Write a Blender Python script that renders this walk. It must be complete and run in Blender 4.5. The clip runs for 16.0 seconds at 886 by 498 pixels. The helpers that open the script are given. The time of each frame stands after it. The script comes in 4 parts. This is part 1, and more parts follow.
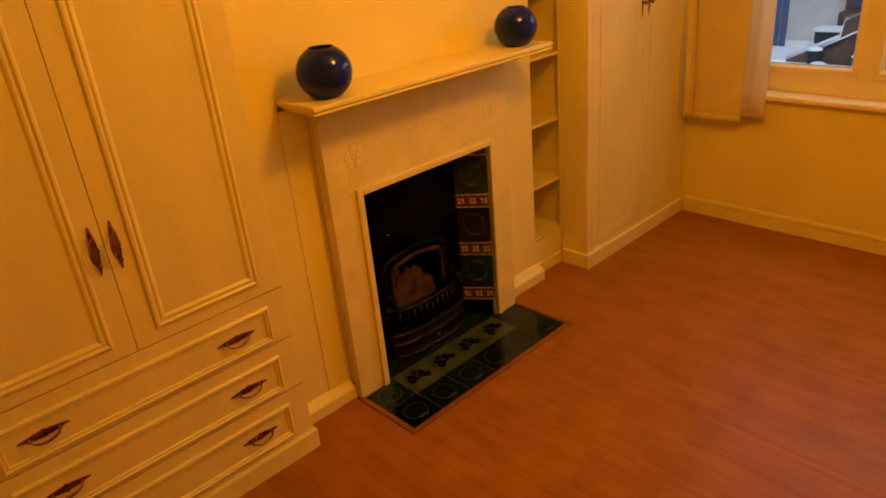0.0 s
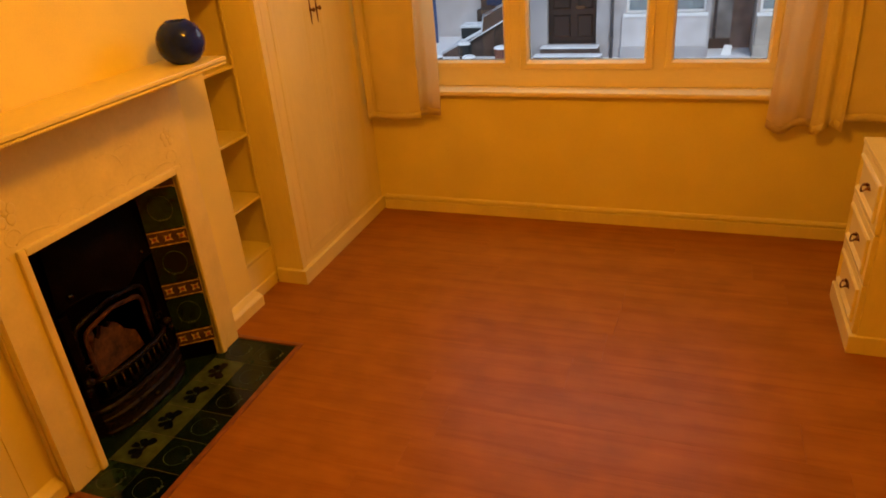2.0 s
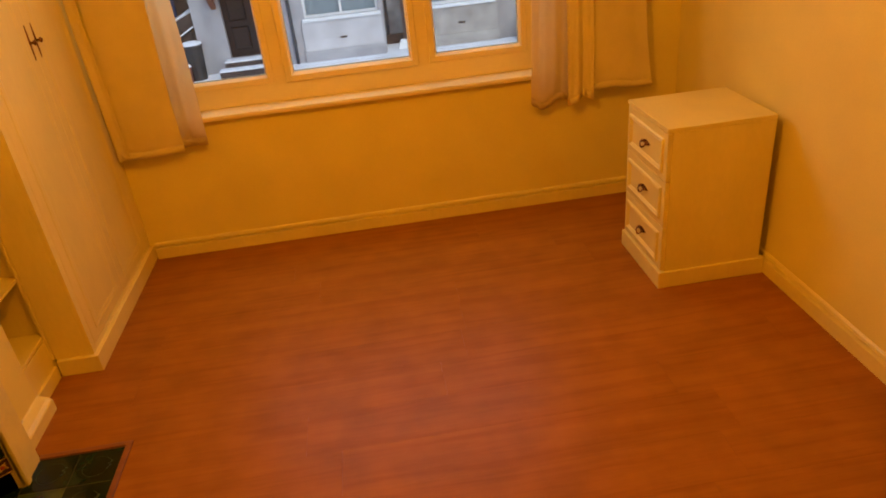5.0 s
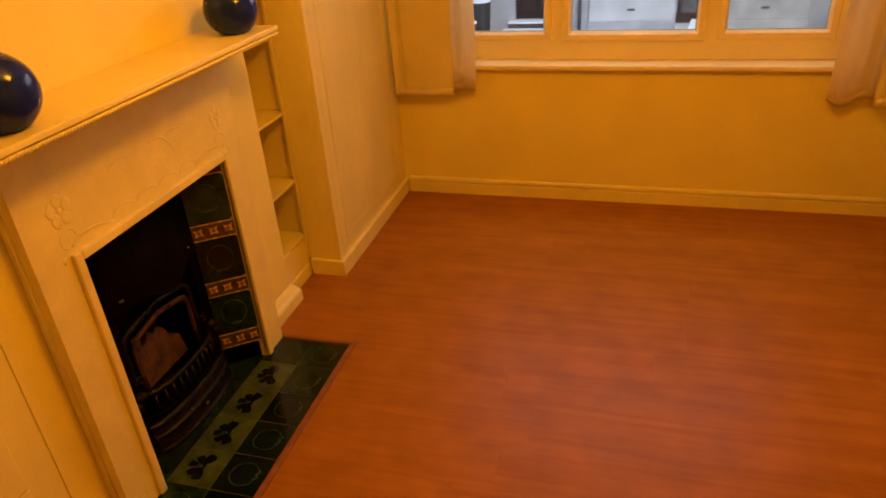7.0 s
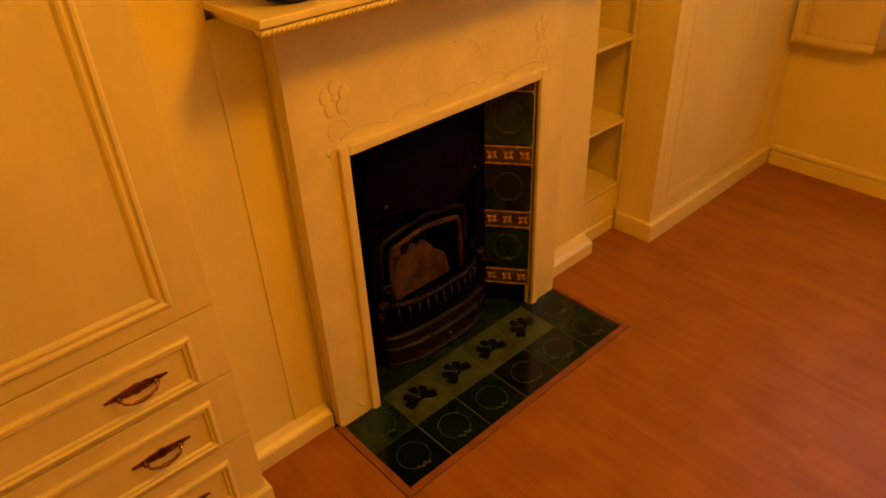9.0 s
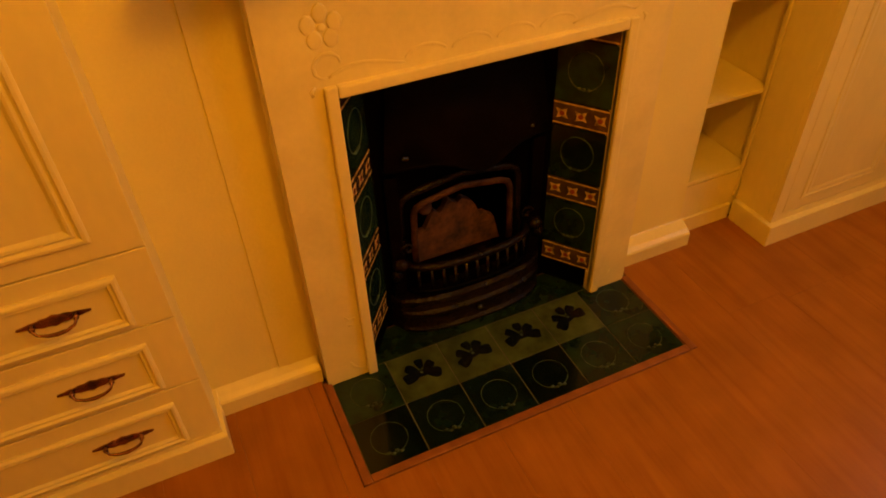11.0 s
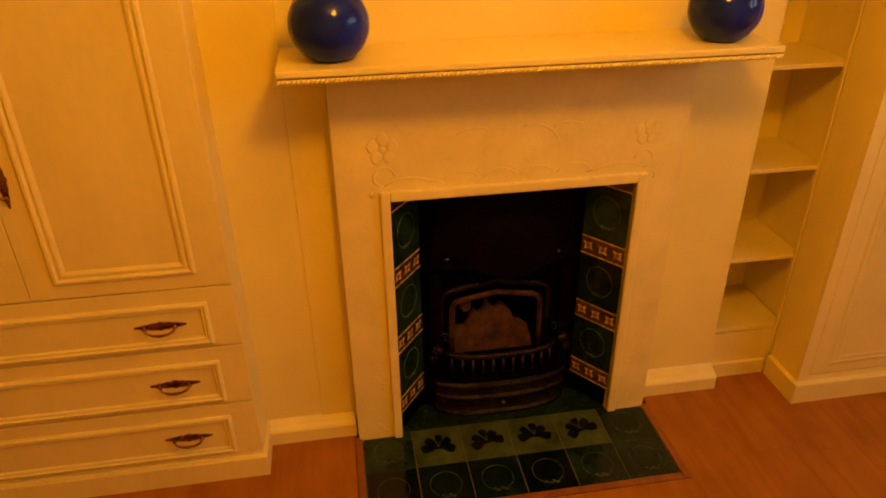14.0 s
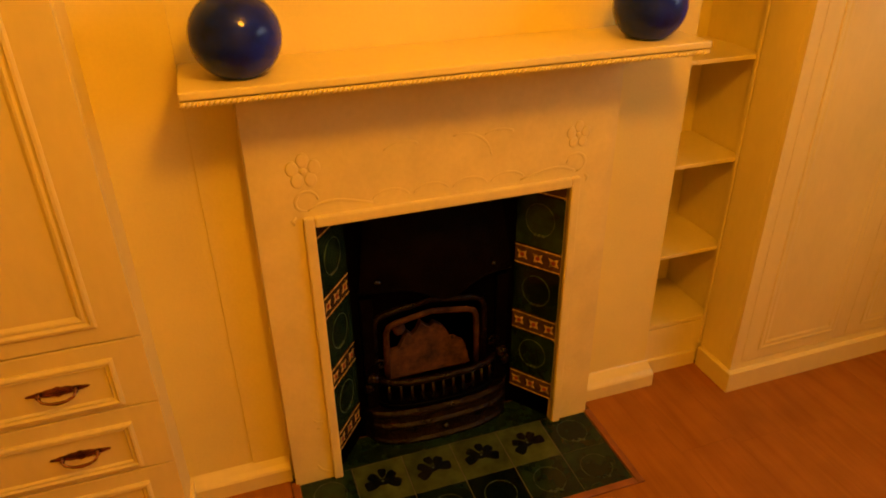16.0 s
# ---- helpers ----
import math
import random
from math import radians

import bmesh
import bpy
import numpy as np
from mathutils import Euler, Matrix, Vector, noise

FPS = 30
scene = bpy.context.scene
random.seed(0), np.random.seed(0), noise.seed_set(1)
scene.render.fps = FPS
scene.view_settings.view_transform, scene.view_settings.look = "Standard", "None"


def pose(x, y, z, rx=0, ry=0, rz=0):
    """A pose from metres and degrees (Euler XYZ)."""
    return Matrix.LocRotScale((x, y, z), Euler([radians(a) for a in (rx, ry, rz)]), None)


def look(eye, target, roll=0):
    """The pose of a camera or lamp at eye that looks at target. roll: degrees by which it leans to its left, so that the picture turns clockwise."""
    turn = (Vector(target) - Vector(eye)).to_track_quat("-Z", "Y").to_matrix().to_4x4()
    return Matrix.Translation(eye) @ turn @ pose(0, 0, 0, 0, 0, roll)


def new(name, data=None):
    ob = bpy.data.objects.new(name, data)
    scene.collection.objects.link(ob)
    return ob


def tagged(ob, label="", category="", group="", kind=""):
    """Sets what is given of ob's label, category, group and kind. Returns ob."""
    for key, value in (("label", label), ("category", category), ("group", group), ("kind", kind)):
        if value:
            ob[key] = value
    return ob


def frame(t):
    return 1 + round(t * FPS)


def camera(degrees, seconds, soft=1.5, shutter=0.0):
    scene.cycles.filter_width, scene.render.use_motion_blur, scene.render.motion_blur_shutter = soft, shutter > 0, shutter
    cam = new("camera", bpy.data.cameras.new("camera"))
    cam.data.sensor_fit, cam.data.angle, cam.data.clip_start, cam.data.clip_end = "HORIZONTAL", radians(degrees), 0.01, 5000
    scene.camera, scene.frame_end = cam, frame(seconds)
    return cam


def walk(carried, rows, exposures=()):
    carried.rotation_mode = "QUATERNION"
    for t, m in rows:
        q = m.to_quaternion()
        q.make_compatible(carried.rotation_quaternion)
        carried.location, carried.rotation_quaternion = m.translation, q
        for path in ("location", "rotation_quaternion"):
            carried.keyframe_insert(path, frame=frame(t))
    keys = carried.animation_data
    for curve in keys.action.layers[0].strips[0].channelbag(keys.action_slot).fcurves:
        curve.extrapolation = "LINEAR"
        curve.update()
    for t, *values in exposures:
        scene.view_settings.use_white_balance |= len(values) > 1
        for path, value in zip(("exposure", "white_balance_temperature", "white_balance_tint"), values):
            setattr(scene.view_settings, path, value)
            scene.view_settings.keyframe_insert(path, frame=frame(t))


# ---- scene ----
cam = camera(65.4, 16.0, soft=1.75)
PATH = [
    (0, (1.876, -1.685, 1.644), (0.537, -0.467, 0.793), -5.4),
    (0.5, (1.869, -1.645, 1.639), (0.74, -0.227, 0.796), -6.3),
    (1, (1.85, -1.623, 1.631), (0.893, -0.089, 0.776), -6.2),
    (1.5, (1.836, -1.613, 1.632), (1.032, 0.008, 0.78), -6.0),
    (2, (1.793, -1.597, 1.637), (1.142, 0.066, 0.736), -4.8),
    (2.5, (1.756, -1.562, 1.634), (1.222, 0.136, 0.721), -4.1),
    (3, (1.669, -1.52, 1.632), (1.357, 0.232, 0.721), -4.0),
    (3.5, (1.598, -1.488, 1.641), (1.482, 0.3, 0.753), -2.8),
    (3.7, (1.557, -1.486, 1.641), (1.525, 0.3, 0.742), -3.0),
    (5.8, (1.201, -1.533, 1.656), (1.358, 0.213, 0.694), -6.3),
    (6, (1.188, -1.553, 1.66), (1.299, 0.198, 0.7), -5.4),
    (6.5, (1.229, -1.548, 1.627), (1.056, 0.191, 0.655), -4.5),
    (7, (1.316, -1.528, 1.602), (0.794, 0.144, 0.636), -4.2),
    (7.5, (1.352, -1.55, 1.577), (0.448, -0.084, 0.559), -4.3),
    (8, (1.352, -1.48, 1.555), (0.269, -0.174, 0.496), -5.3),
    (8.5, (1.293, -1.314, 1.524), (0.154, -0.083, 0.433), -4.9),
    (9, (1.226, -1.129, 1.496), (-0.029, -0.036, 0.387), -2.7),
    (9.2, (1.202, -1.082, 1.497), (-0.085, -0.015, 0.399), -3.1),
    (11.3, (1.173, -0.598, 1.437), (-0.268, -0.071, 0.154), -2.9),
    (11.5, (1.196, -0.59, 1.458), (-0.318, -0.067, 0.261), -2.4),
    (12, (1.308, -0.611, 1.526), (-0.35, -0.17, 0.498), -0.4),
    (12.5, (1.43, -0.604, 1.562), (-0.265, -0.127, 0.614), 0.5),
    (13, (1.508, -0.587, 1.565), (-0.191, -0.141, 0.608), 0.1),
    (13.5, (1.567, -0.522, 1.558), (-0.143, -0.177, 0.58), -0.0),
    (14, (1.61, -0.452, 1.552), (-0.12, -0.186, 0.584), -0.8),
    (14.5, (1.641, -0.402, 1.545), (-0.083, -0.134, 0.569), -0.8),
    (15, (1.637, -0.389, 1.544), (-0.099, -0.116, 0.59), -0.8),
    (15.5, (1.567, -0.425, 1.539), (-0.138, -0.035, 0.569), 0.3),
    (16, (1.46, -0.511, 1.535), (-0.202, 0.042, 0.568), -0.8),
]
walk(cam, [(t, look(eye, target, roll)) for t, eye, target, roll in PATH], exposures=[(0, -0.32), (1.0, -0.30), (2.5, -0.19), (3.5, -0.15), (7.0, -0.10), (9.0, -0.18), (12.0, -0.20), (13.5, -0.16), (15.0, -0.09), (16.0, -0.11)])

# ---- world, sun, lamps ----
world = bpy.data.worlds.new("overcast_sky")
scene.world = world
world.use_nodes = True
wn = world.node_tree
sky = wn.nodes.new("ShaderNodeTexSky")
sky.sky_type, sky.sun_disc = "NISHITA", False
sky.sun_elevation, sky.sun_rotation = radians(40), radians(150)
sky.air_density, sky.dust_density, sky.ozone_density = 1.1, 1.2, 1.5
wn.nodes["Background"].inputs["Strength"].default_value = 0.20
wn.links.new(sky.outputs["Color"], wn.nodes["Background"].inputs["Color"])

sun_data = bpy.data.lights.new("sun", "SUN")
sun_data.energy, sun_data.angle, sun_data.color = 1.2, radians(20), (0.90, 0.93, 1.0)
sun = new("sun", sun_data)
sun.matrix_world = look((5, -5, 16), (0, 4, 0))

BULB = (1.20, -0.06, 2.20)
bulb_data = bpy.data.lights.new("tungsten_bulb", "POINT")
bulb_data.energy, bulb_data.color, bulb_data.shadow_soft_size = 60.0, (1.0, 0.388, 0.014), 0.14
bulb_lamp = new("tungsten_bulb_light", bulb_data)
bulb_lamp.matrix_world = pose(*BULB)

sky_data = bpy.data.lights.new("window_skylight", "AREA")
sky_data.shape, sky_data.size, sky_data.size_y = "RECTANGLE", 1.85, 0.60
sky_data.energy, sky_data.color = 13.0, (0.84, 0.88, 1.0)
sky_lamp = new("window_skylight", sky_data)
sky_lamp.matrix_world = look((1.255, 2.12, 1.72), (1.255, 0.7, 0.95))


# ---- materials ----
def material(name, base, rough=0.5, metal=0.0, vary=0.08, scale=6.0, bump=0.05, fine=90.0, stretch=(1, 1, 1), spec=0.5, coat=0.0, per=0.0, dark=None, spots=0.0):
    """A surface with large patches, fine grain, relief and uneven gloss; per: how far single pieces differ."""
    m = bpy.data.materials.new(name)
    m.use_nodes = True
    n, l = m.node_tree.nodes, m.node_tree.links
    p = n["Principled BSDF"]
    co = n.new("ShaderNodeTexCoord")
    mp = n.new("ShaderNodeMapping")
    mp.inputs["Scale"].default_value = stretch
    l.new(co.outputs["Object"], mp.inputs["Vector"])
    big = n.new("ShaderNodeTexNoise")
    big.inputs["Scale"].default_value, big.inputs["Detail"].default_value = scale, 5
    small = n.new("ShaderNodeTexNoise")
    small.inputs["Scale"].default_value, small.inputs["Detail"].default_value = fine, 3
    l.new(mp.outputs["Vector"], big.inputs["Vector"])
    l.new(mp.outputs["Vector"], small.inputs["Vector"])
    add = n.new("ShaderNodeMath")
    add.operation = "MULTIPLY_ADD"
    add.inputs[1].default_value = 0.35
    l.new(small.outputs["Fac"], add.inputs[0])
    l.new(big.outputs["Fac"], add.inputs[2])
    ramp = n.new("ShaderNodeValToRGB")
    ramp.color_ramp.elements[0].position, ramp.color_ramp.elements[1].position = 0.42, 0.92
    low = dark if dark else tuple(c * (1 - 2.2 * vary) for c in base)
    ramp.color_ramp.elements[0].color = (*low, 1)
    ramp.color_ramp.elements[1].color = (*(min(1, c * (1 + vary)) for c in base), 1)
    l.new(add.outputs[0], ramp.inputs["Fac"])
    colour = ramp.outputs["Color"]
    if per:
        info = n.new("ShaderNodeObjectInfo")
        hsv = n.new("ShaderNodeHueSaturation")
        rng = n.new("ShaderNodeMapRange")
        rng.inputs["To Min"].default_value, rng.inputs["To Max"].default_value = 1 - per, 1 + per
        l.new(info.outputs["Random"], rng.inputs["Value"])
        l.new(rng.outputs["Result"], hsv.inputs["Value"])
        l.new(colour, hsv.inputs["Color"])
        colour = hsv.outputs["Color"]
    if spots:
        sp = n.new("ShaderNodeTexNoise")
        sp.inputs["Scale"].default_value, sp.inputs["Detail"].default_value = scale * 5, 4
        l.new(co.outputs["Object"], sp.inputs["Vector"])
        sr = n.new("ShaderNodeMapRange")
        sr.inputs["From Min"].default_value, sr.inputs["From Max"].default_value = 0.62, 0.72
        sr.inputs["To Max"].default_value = spots
        l.new(sp.outputs["Fac"], sr.inputs["Value"])
        mx = n.new("ShaderNodeMix")
        mx.data_type = "RGBA"
        mx.inputs[7].default_value = (*(c * 0.45 for c in base), 1)
        l.new(sr.outputs["Result"], mx.inputs[0])
        l.new(colour, mx.inputs[6])
        colour = mx.outputs[2]
    l.new(colour, p.inputs["Base Color"])
    rr = n.new("ShaderNodeMapRange")
    rr.inputs["To Min"].default_value, rr.inputs["To Max"].default_value = max(0.03, rough - 0.09), min(1, rough + 0.09)
    l.new(big.outputs["Fac"], rr.inputs["Value"])
    l.new(rr.outputs["Result"], p.inputs["Roughness"])
    p.inputs["Metallic"].default_value = metal
    p.inputs["Specular IOR Level"].default_value = spec
    p.inputs["Coat Weight"].default_value, p.inputs["Coat Roughness"].default_value = coat, 0.06
    if bump:
        b = n.new("ShaderNodeBump")
        b.inputs["Strength"].default_value, b.inputs["Distance"].default_value = bump, 0.01
        l.new(add.outputs[0], b.inputs["Height"])
        l.new(b.outputs["Normal"], p.inputs["Normal"])
    return m


CREAM = (0.80, 0.68, 0.23)
WALL = material("cream_wall_paint", (0.83, 0.71, 0.215), 0.7, vary=0.035, scale=3, bump=0.12, fine=140, spec=0.25)
CEIL = material("white_ceiling_paint", (0.8, 0.77, 0.66), 0.8, vary=0.03, scale=2, bump=0.1, fine=120, spec=0.2)
GLOSS = material("cream_gloss_paint", CREAM, 0.33, vary=0.04, scale=5, bump=0.04, fine=60, stretch=(1, 1, 0.4))
IRONPAINT = material("painted_cast_iron", (0.80, 0.68, 0.24), 0.42, vary=0.05, scale=9, bump=0.10, fine=70)
WIN = material("window_frame_paint", (0.86, 0.74, 0.40), 0.35, vary=0.04, scale=4, bump=0.03, stretch=(0.4, 1, 1))
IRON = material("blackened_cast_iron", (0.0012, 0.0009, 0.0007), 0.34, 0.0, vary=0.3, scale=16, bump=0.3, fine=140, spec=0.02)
SOOT = material("rust_flecked_black_iron", (0.0075, 0.0030, 0.0014), 0.30, 0.0, vary=0.4, scale=34, bump=0.9, fine=120, dark=(0.0009, 0.0007, 0.0005), spec=0.20)
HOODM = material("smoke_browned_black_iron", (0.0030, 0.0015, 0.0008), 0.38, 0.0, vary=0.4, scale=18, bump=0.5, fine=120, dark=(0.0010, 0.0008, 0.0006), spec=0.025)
SHINE = material("polished_black_iron", (0.004, 0.003, 0.0025), 0.13, 0.0, vary=0.3, scale=30, bump=0.25, fine=120, spec=0.7)
RUST = material("rusty_brown_iron", (0.068, 0.028, 0.011), 0.5, 0.0, vary=0.4, scale=30, bump=0.5, dark=(0.003, 0.002, 0.0012), spec=0.15)
ASH = material("sooty_fireclay", (0.10, 0.037, 0.014), 0.9, vary=0.35, scale=26, bump=0.6, dark=(0.008, 0.004, 0.0025))
TILE_G = material("green_glazed_tile", (0.011, 0.028, 0.011), 0.14, vary=0.35, scale=10, bump=0.05, fine=40, coat=0.08, spec=0.25, per=0.35)
TILE_D = material("dark_green_glazed_tile", (0.004, 0.010, 0.006), 0.14, vary=0.35, scale=10, bump=0.05, fine=40, coat=0.08, spec=0.25, per=0.45)
TILE_L = material("olive_green_glazed_tile", (0.060, 0.082, 0.020), 0.16, vary=0.3, scale=12, bump=0.05, fine=40, coat=0.08, spec=0.25, per=0.15)
RING = material("pale_green_glaze_line", (0.060, 0.088, 0.032), 0.4, vary=0.45, scale=40, bump=0.05, coat=0.0, spec=0.2)
PETAL = material("blue_black_glaze", (0.004, 0.007, 0.010), 0.18, vary=0.3, scale=30, bump=0.05, coat=0.1)
YELLOW = material("yellow_glaze", (0.62, 0.42, 0.10), 0.25, vary=0.35, scale=45, bump=0.03, coat=0.5)
REDG = material("red_brown_glaze", (0.30, 0.06, 0.025), 0.2, vary=0.2, scale=30, bump=0.03, coat=0.5)
BANDG = material("brown_glaze", (0.080, 0.042, 0.014), 0.2, vary=0.25, scale=25, bump=0.03, coat=0.5)
GROUT = material("dark_grout", (0.095, 0.092, 0.038), 0.9, vary=0.2, scale=20, bump=0.2)
BLUE = material("cobalt_blue_glaze", (0.004, 0.017, 0.36), 0.10, vary=0.3, scale=16, bump=0.03, fine=55, coat=0.0, spec=0.32, dark=(0.003, 0.008, 0.11))
BRASS = material("aged_brass", (0.36, 0.17, 0.085), 0.24, 0.9, vary=0.35, scale=35, bump=0.15, dark=(0.05, 0.025, 0.012))
BEAD = material("red_brown_floor_beading", (0.25, 0.082, 0.012), 0.4, vary=0.15, scale=8, bump=0.05, stretch=(3, 3, 3))
SUB = material("joint_shadow_board", (0.10, 0.045, 0.02), 0.8, vary=0.2)
DARKJ = material("dark_gap_board", (0.16, 0.11, 0.06), 0.8, vary=0.2)
SNOW = material("trodden_snow", (0.86, 0.88, 0.92), 0.8, vary=0.08, scale=1.5, bump=0.5, fine=12)
ROAD = material("wet_asphalt", (0.055, 0.056, 0.06), 0.6, vary=0.25, scale=1.2, bump=0.3, fine=40, spots=0.4)
DASH = material("grey_pebbledash", (0.45, 0.435, 0.445), 0.9, vary=0.12, scale=2.0, bump=0.5, fine=45)
PALE = material("pale_render", (0.62, 0.60, 0.61), 0.85, vary=0.10, scale=1.6, bump=0.3, fine=30)
RECESS = material("brown_rendered_brick", (0.26, 0.195, 0.175), 0.9, vary=0.25, scale=3, bump=0.3)
MOTTLE = material("mottled_grey_render", (0.26, 0.265, 0.265), 0.9, vary=0.35, scale=2.5, bump=0.3, dark=(0.09, 0.09, 0.10))
STONE = material("stained_beige_render", (0.44, 0.40, 0.36), 0.9, vary=0.16, scale=2.2, bump=0.4, fine=30)
BUFF = material("buff_render", (0.37, 0.34, 0.32), 0.85, vary=0.14, scale=1.6, bump=0.3, fine=30)
UPVC = material("white_window_plastic", (0.80, 0.81, 0.82), 0.35, vary=0.03)
OAKD = material("dark_brown_door_wood", (0.016, 0.008, 0.006), 0.5, vary=0.3, scale=5, bump=0.15, stretch=(3, 3, 0.4))
BRICKM = material("red_brown_brick", (0.20, 0.075, 0.05), 0.85, vary=0.25, scale=6, bump=0.3, fine=30, per=0.2)
DARKW = material("dark_brown_brickwork", (0.085, 0.060, 0.050), 0.9, vary=0.25, scale=3, bump=0.3)
BLUEP = material("blue_painted_boards", (0.022, 0.062, 0.17), 0.5, vary=0.15, scale=3, bump=0.1)
BINM = material("dark_bin_plastic", (0.02, 0.024, 0.026), 0.5, vary=0.2)
SLATE = material("grey_slate_roof", (0.10, 0.10, 0.11), 0.7, vary=0.2, scale=3, bump=0.4)
NET = material("net_curtain", (0.46, 0.53, 0.59), 0.8, vary=0.15, scale=5, bump=0.2, stretch=(6, 1, 0.5))
CORD = material("white_flex", (0.7, 0.68, 0.62), 0.5, vary=0.05)


def laminate():
    """Orange-brown printed wood: long grain along x, strip by strip, with a satin lacquer."""
    m = bpy.data.materials.new("orange_wood_laminate")
    m.use_nodes = True
    n, l = m.node_tree.nodes, m.node_tree.links
    p = n["Principled BSDF"]
    co, info = n.new("ShaderNodeTexCoord"), n.new("ShaderNodeObjectInfo")
    shift = n.new("ShaderNodeVectorMath")
    shift.operation = "MULTIPLY_ADD"
    shift.inputs[1].default_value = (17, 9, 5)
    l.new(info.outputs["Random"], shift.inputs[0])
    l.new(co.outputs["Object"], shift.inputs[2])
    mp = n.new("ShaderNodeMapping")
    mp.inputs["Scale"].default_value = (1.1, 15, 1)
    l.new(shift.outputs[0], mp.inputs["Vector"])
    g1, g2, g3 = (n.new("ShaderNodeTexNoise") for _ in range(3))
    for g, s, d in ((g1, 1.6, 6), (g2, 9.0, 4), (g3, 7.0, 6)):
        g.inputs["Scale"].default_value, g.inputs["Detail"].default_value = s, d
    g1.inputs["Distortion"].default_value = 0.6
    l.new(mp.outputs["Vector"], g1.inputs["Vector"])
    l.new(mp.outputs["Vector"], g2.inputs["Vector"])
    l.new(co.outputs["Object"], g3.inputs["Vector"])
    mix = n.new("ShaderNodeMath")
    mix.operation = "MULTIPLY_ADD"
    mix.inputs[1].default_value = 0.28
    l.new(g2.outputs["Fac"], mix.inputs[0])
    l.new(g1.outputs["Fac"], mix.inputs[2])
    ramp = n.new("ShaderNodeValToRGB")
    e = ramp.color_ramp.elements
    e[0].position, e[0].color = 0.45, (0.285, 0.098, 0.006, 1)
    e[1].position, e[1].color = 0.90, (0.362, 0.138, 0.010, 1)
    mid = e.new(0.66)
    mid.color = (0.326, 0.120, 0.010, 1)
    l.new(mix.outputs[0], ramp.inputs["Fac"])
    hsv, rng = n.new("ShaderNodeHueSaturation"), n.new("ShaderNodeMapRange")
    rng.inputs["To Min"].default_value, rng.inputs["To Max"].default_value = 0.985, 1.015
    l.new(info.outputs["Random"], rng.inputs["Value"])
    l.new(ramp.outputs["Color"], hsv.inputs["Color"])
    mottle = n.new("ShaderNodeMapRange")
    mottle.inputs["From Min"].default_value, mottle.inputs["From Max"].default_value = 0.3, 0.7
    mottle.inputs["To Min"].default_value, mottle.inputs["To Max"].default_value = 0.86, 1.10
    l.new(g3.outputs["Fac"], mottle.inputs["Value"])
    both = n.new("ShaderNodeMath")
    both.operation = "MULTIPLY"
    l.new(mottle.outputs["Result"], both.inputs[0])
    l.new(rng.outputs["Result"], both.inputs[1])
    l.new(both.outputs[0], hsv.inputs["Value"])
    l.new(hsv.outputs["Color"], p.inputs["Base Color"])
    rr = n.new("ShaderNodeMapRange")
    rr.inputs["To Min"].default_value, rr.inputs["To Max"].default_value = 0.30, 0.46
    l.new(g3.outputs["Fac"], rr.inputs["Value"])
    l.new(rr.outputs["Result"], p.inputs["Roughness"])
    p.inputs["Specular IOR Level"].default_value = 0.16
    b = n.new("ShaderNodeBump")
    b.inputs["Strength"].default_value, b.inputs["Distance"].default_value = 0.05, 0.004
    l.new(mix.outputs[0], b.inputs["Height"])
    l.new(b.outputs["Normal"], p.inputs["Normal"])
    return m


LAM = laminate()


def clear_glass():
    m = bpy.data.materials.new("clear_window_glass")
    m.use_nodes = True
    n, l = m.node_tree.nodes, m.node_tree.links
    n.remove(n["Principled BSDF"])
    t, g, f, mx = (n.new(k) for k in ("ShaderNodeBsdfTransparent", "ShaderNodeBsdfGlossy", "ShaderNodeFresnel", "ShaderNodeMixShader"))
    g.inputs["Roughness"].default_value = 0.02
    t.inputs["Color"].default_value = (0.95, 0.97, 0.97, 1)
    f.inputs["IOR"].default_value = 1.45
    l.new(f.outputs[0], mx.inputs[0])
    l.new(t.outputs[0], mx.inputs[1])
    l.new(g.outputs[0], mx.inputs[2])
    l.new(mx.outputs[0], n["Material Output"].inputs["Surface"])
    return m


def cloth(name, base, through_share, sheer=0.0):
    """Woven curtain fabric that lets part of the daylight through."""
    m = material(name, base, 0.9, vary=0.05, scale=5, bump=0.25, fine=260, spec=0.1)
    n, l = m.node_tree.nodes, m.node_tree.links
    t, mx = n.new("ShaderNodeBsdfTranslucent"), n.new("ShaderNodeMixShader")
    t.inputs["Color"].default_value = (*base, 1)
    mx.inputs[0].default_value = through_share
    if sheer:
        clear, weave = n.new("ShaderNodeBsdfTransparent"), n.new("ShaderNodeMixShader")
        weave.inputs[0].default_value = sheer
        l.new(mx.outputs[0], weave.inputs[1])
        l.new(clear.outputs[0], weave.inputs[2])
        l.new(weave.outputs[0], n["Material Output"].inputs["Surface"])
    l.new(n["Principled BSDF"].outputs[0], mx.inputs[1])
    l.new(t.outputs[0], mx.inputs[2])
    if not sheer:
        l.new(mx.outputs[0], n["Material Output"].inputs["Surface"])
    return m


GLASS = clear_glass()
CURT = cloth("cream_curtain_cloth", (0.80, 0.67, 0.30), 0.12)
LINING = cloth("pale_curtain_lining", (0.88, 0.77, 0.50), 0.62, 0.16)


# ---- mesh helpers ----
def link_mesh(name, bm, mat, smooth=False):
    bmesh.ops.recalc_face_normals(bm, faces=bm.faces)
    me = bpy.data.meshes.new(name)
    bm.to_mesh(me)
    bm.free()
    me.materials.append(mat)
    if smooth:
        for f in me.polygons:
            f.use_smooth = True
    return new(name, me)


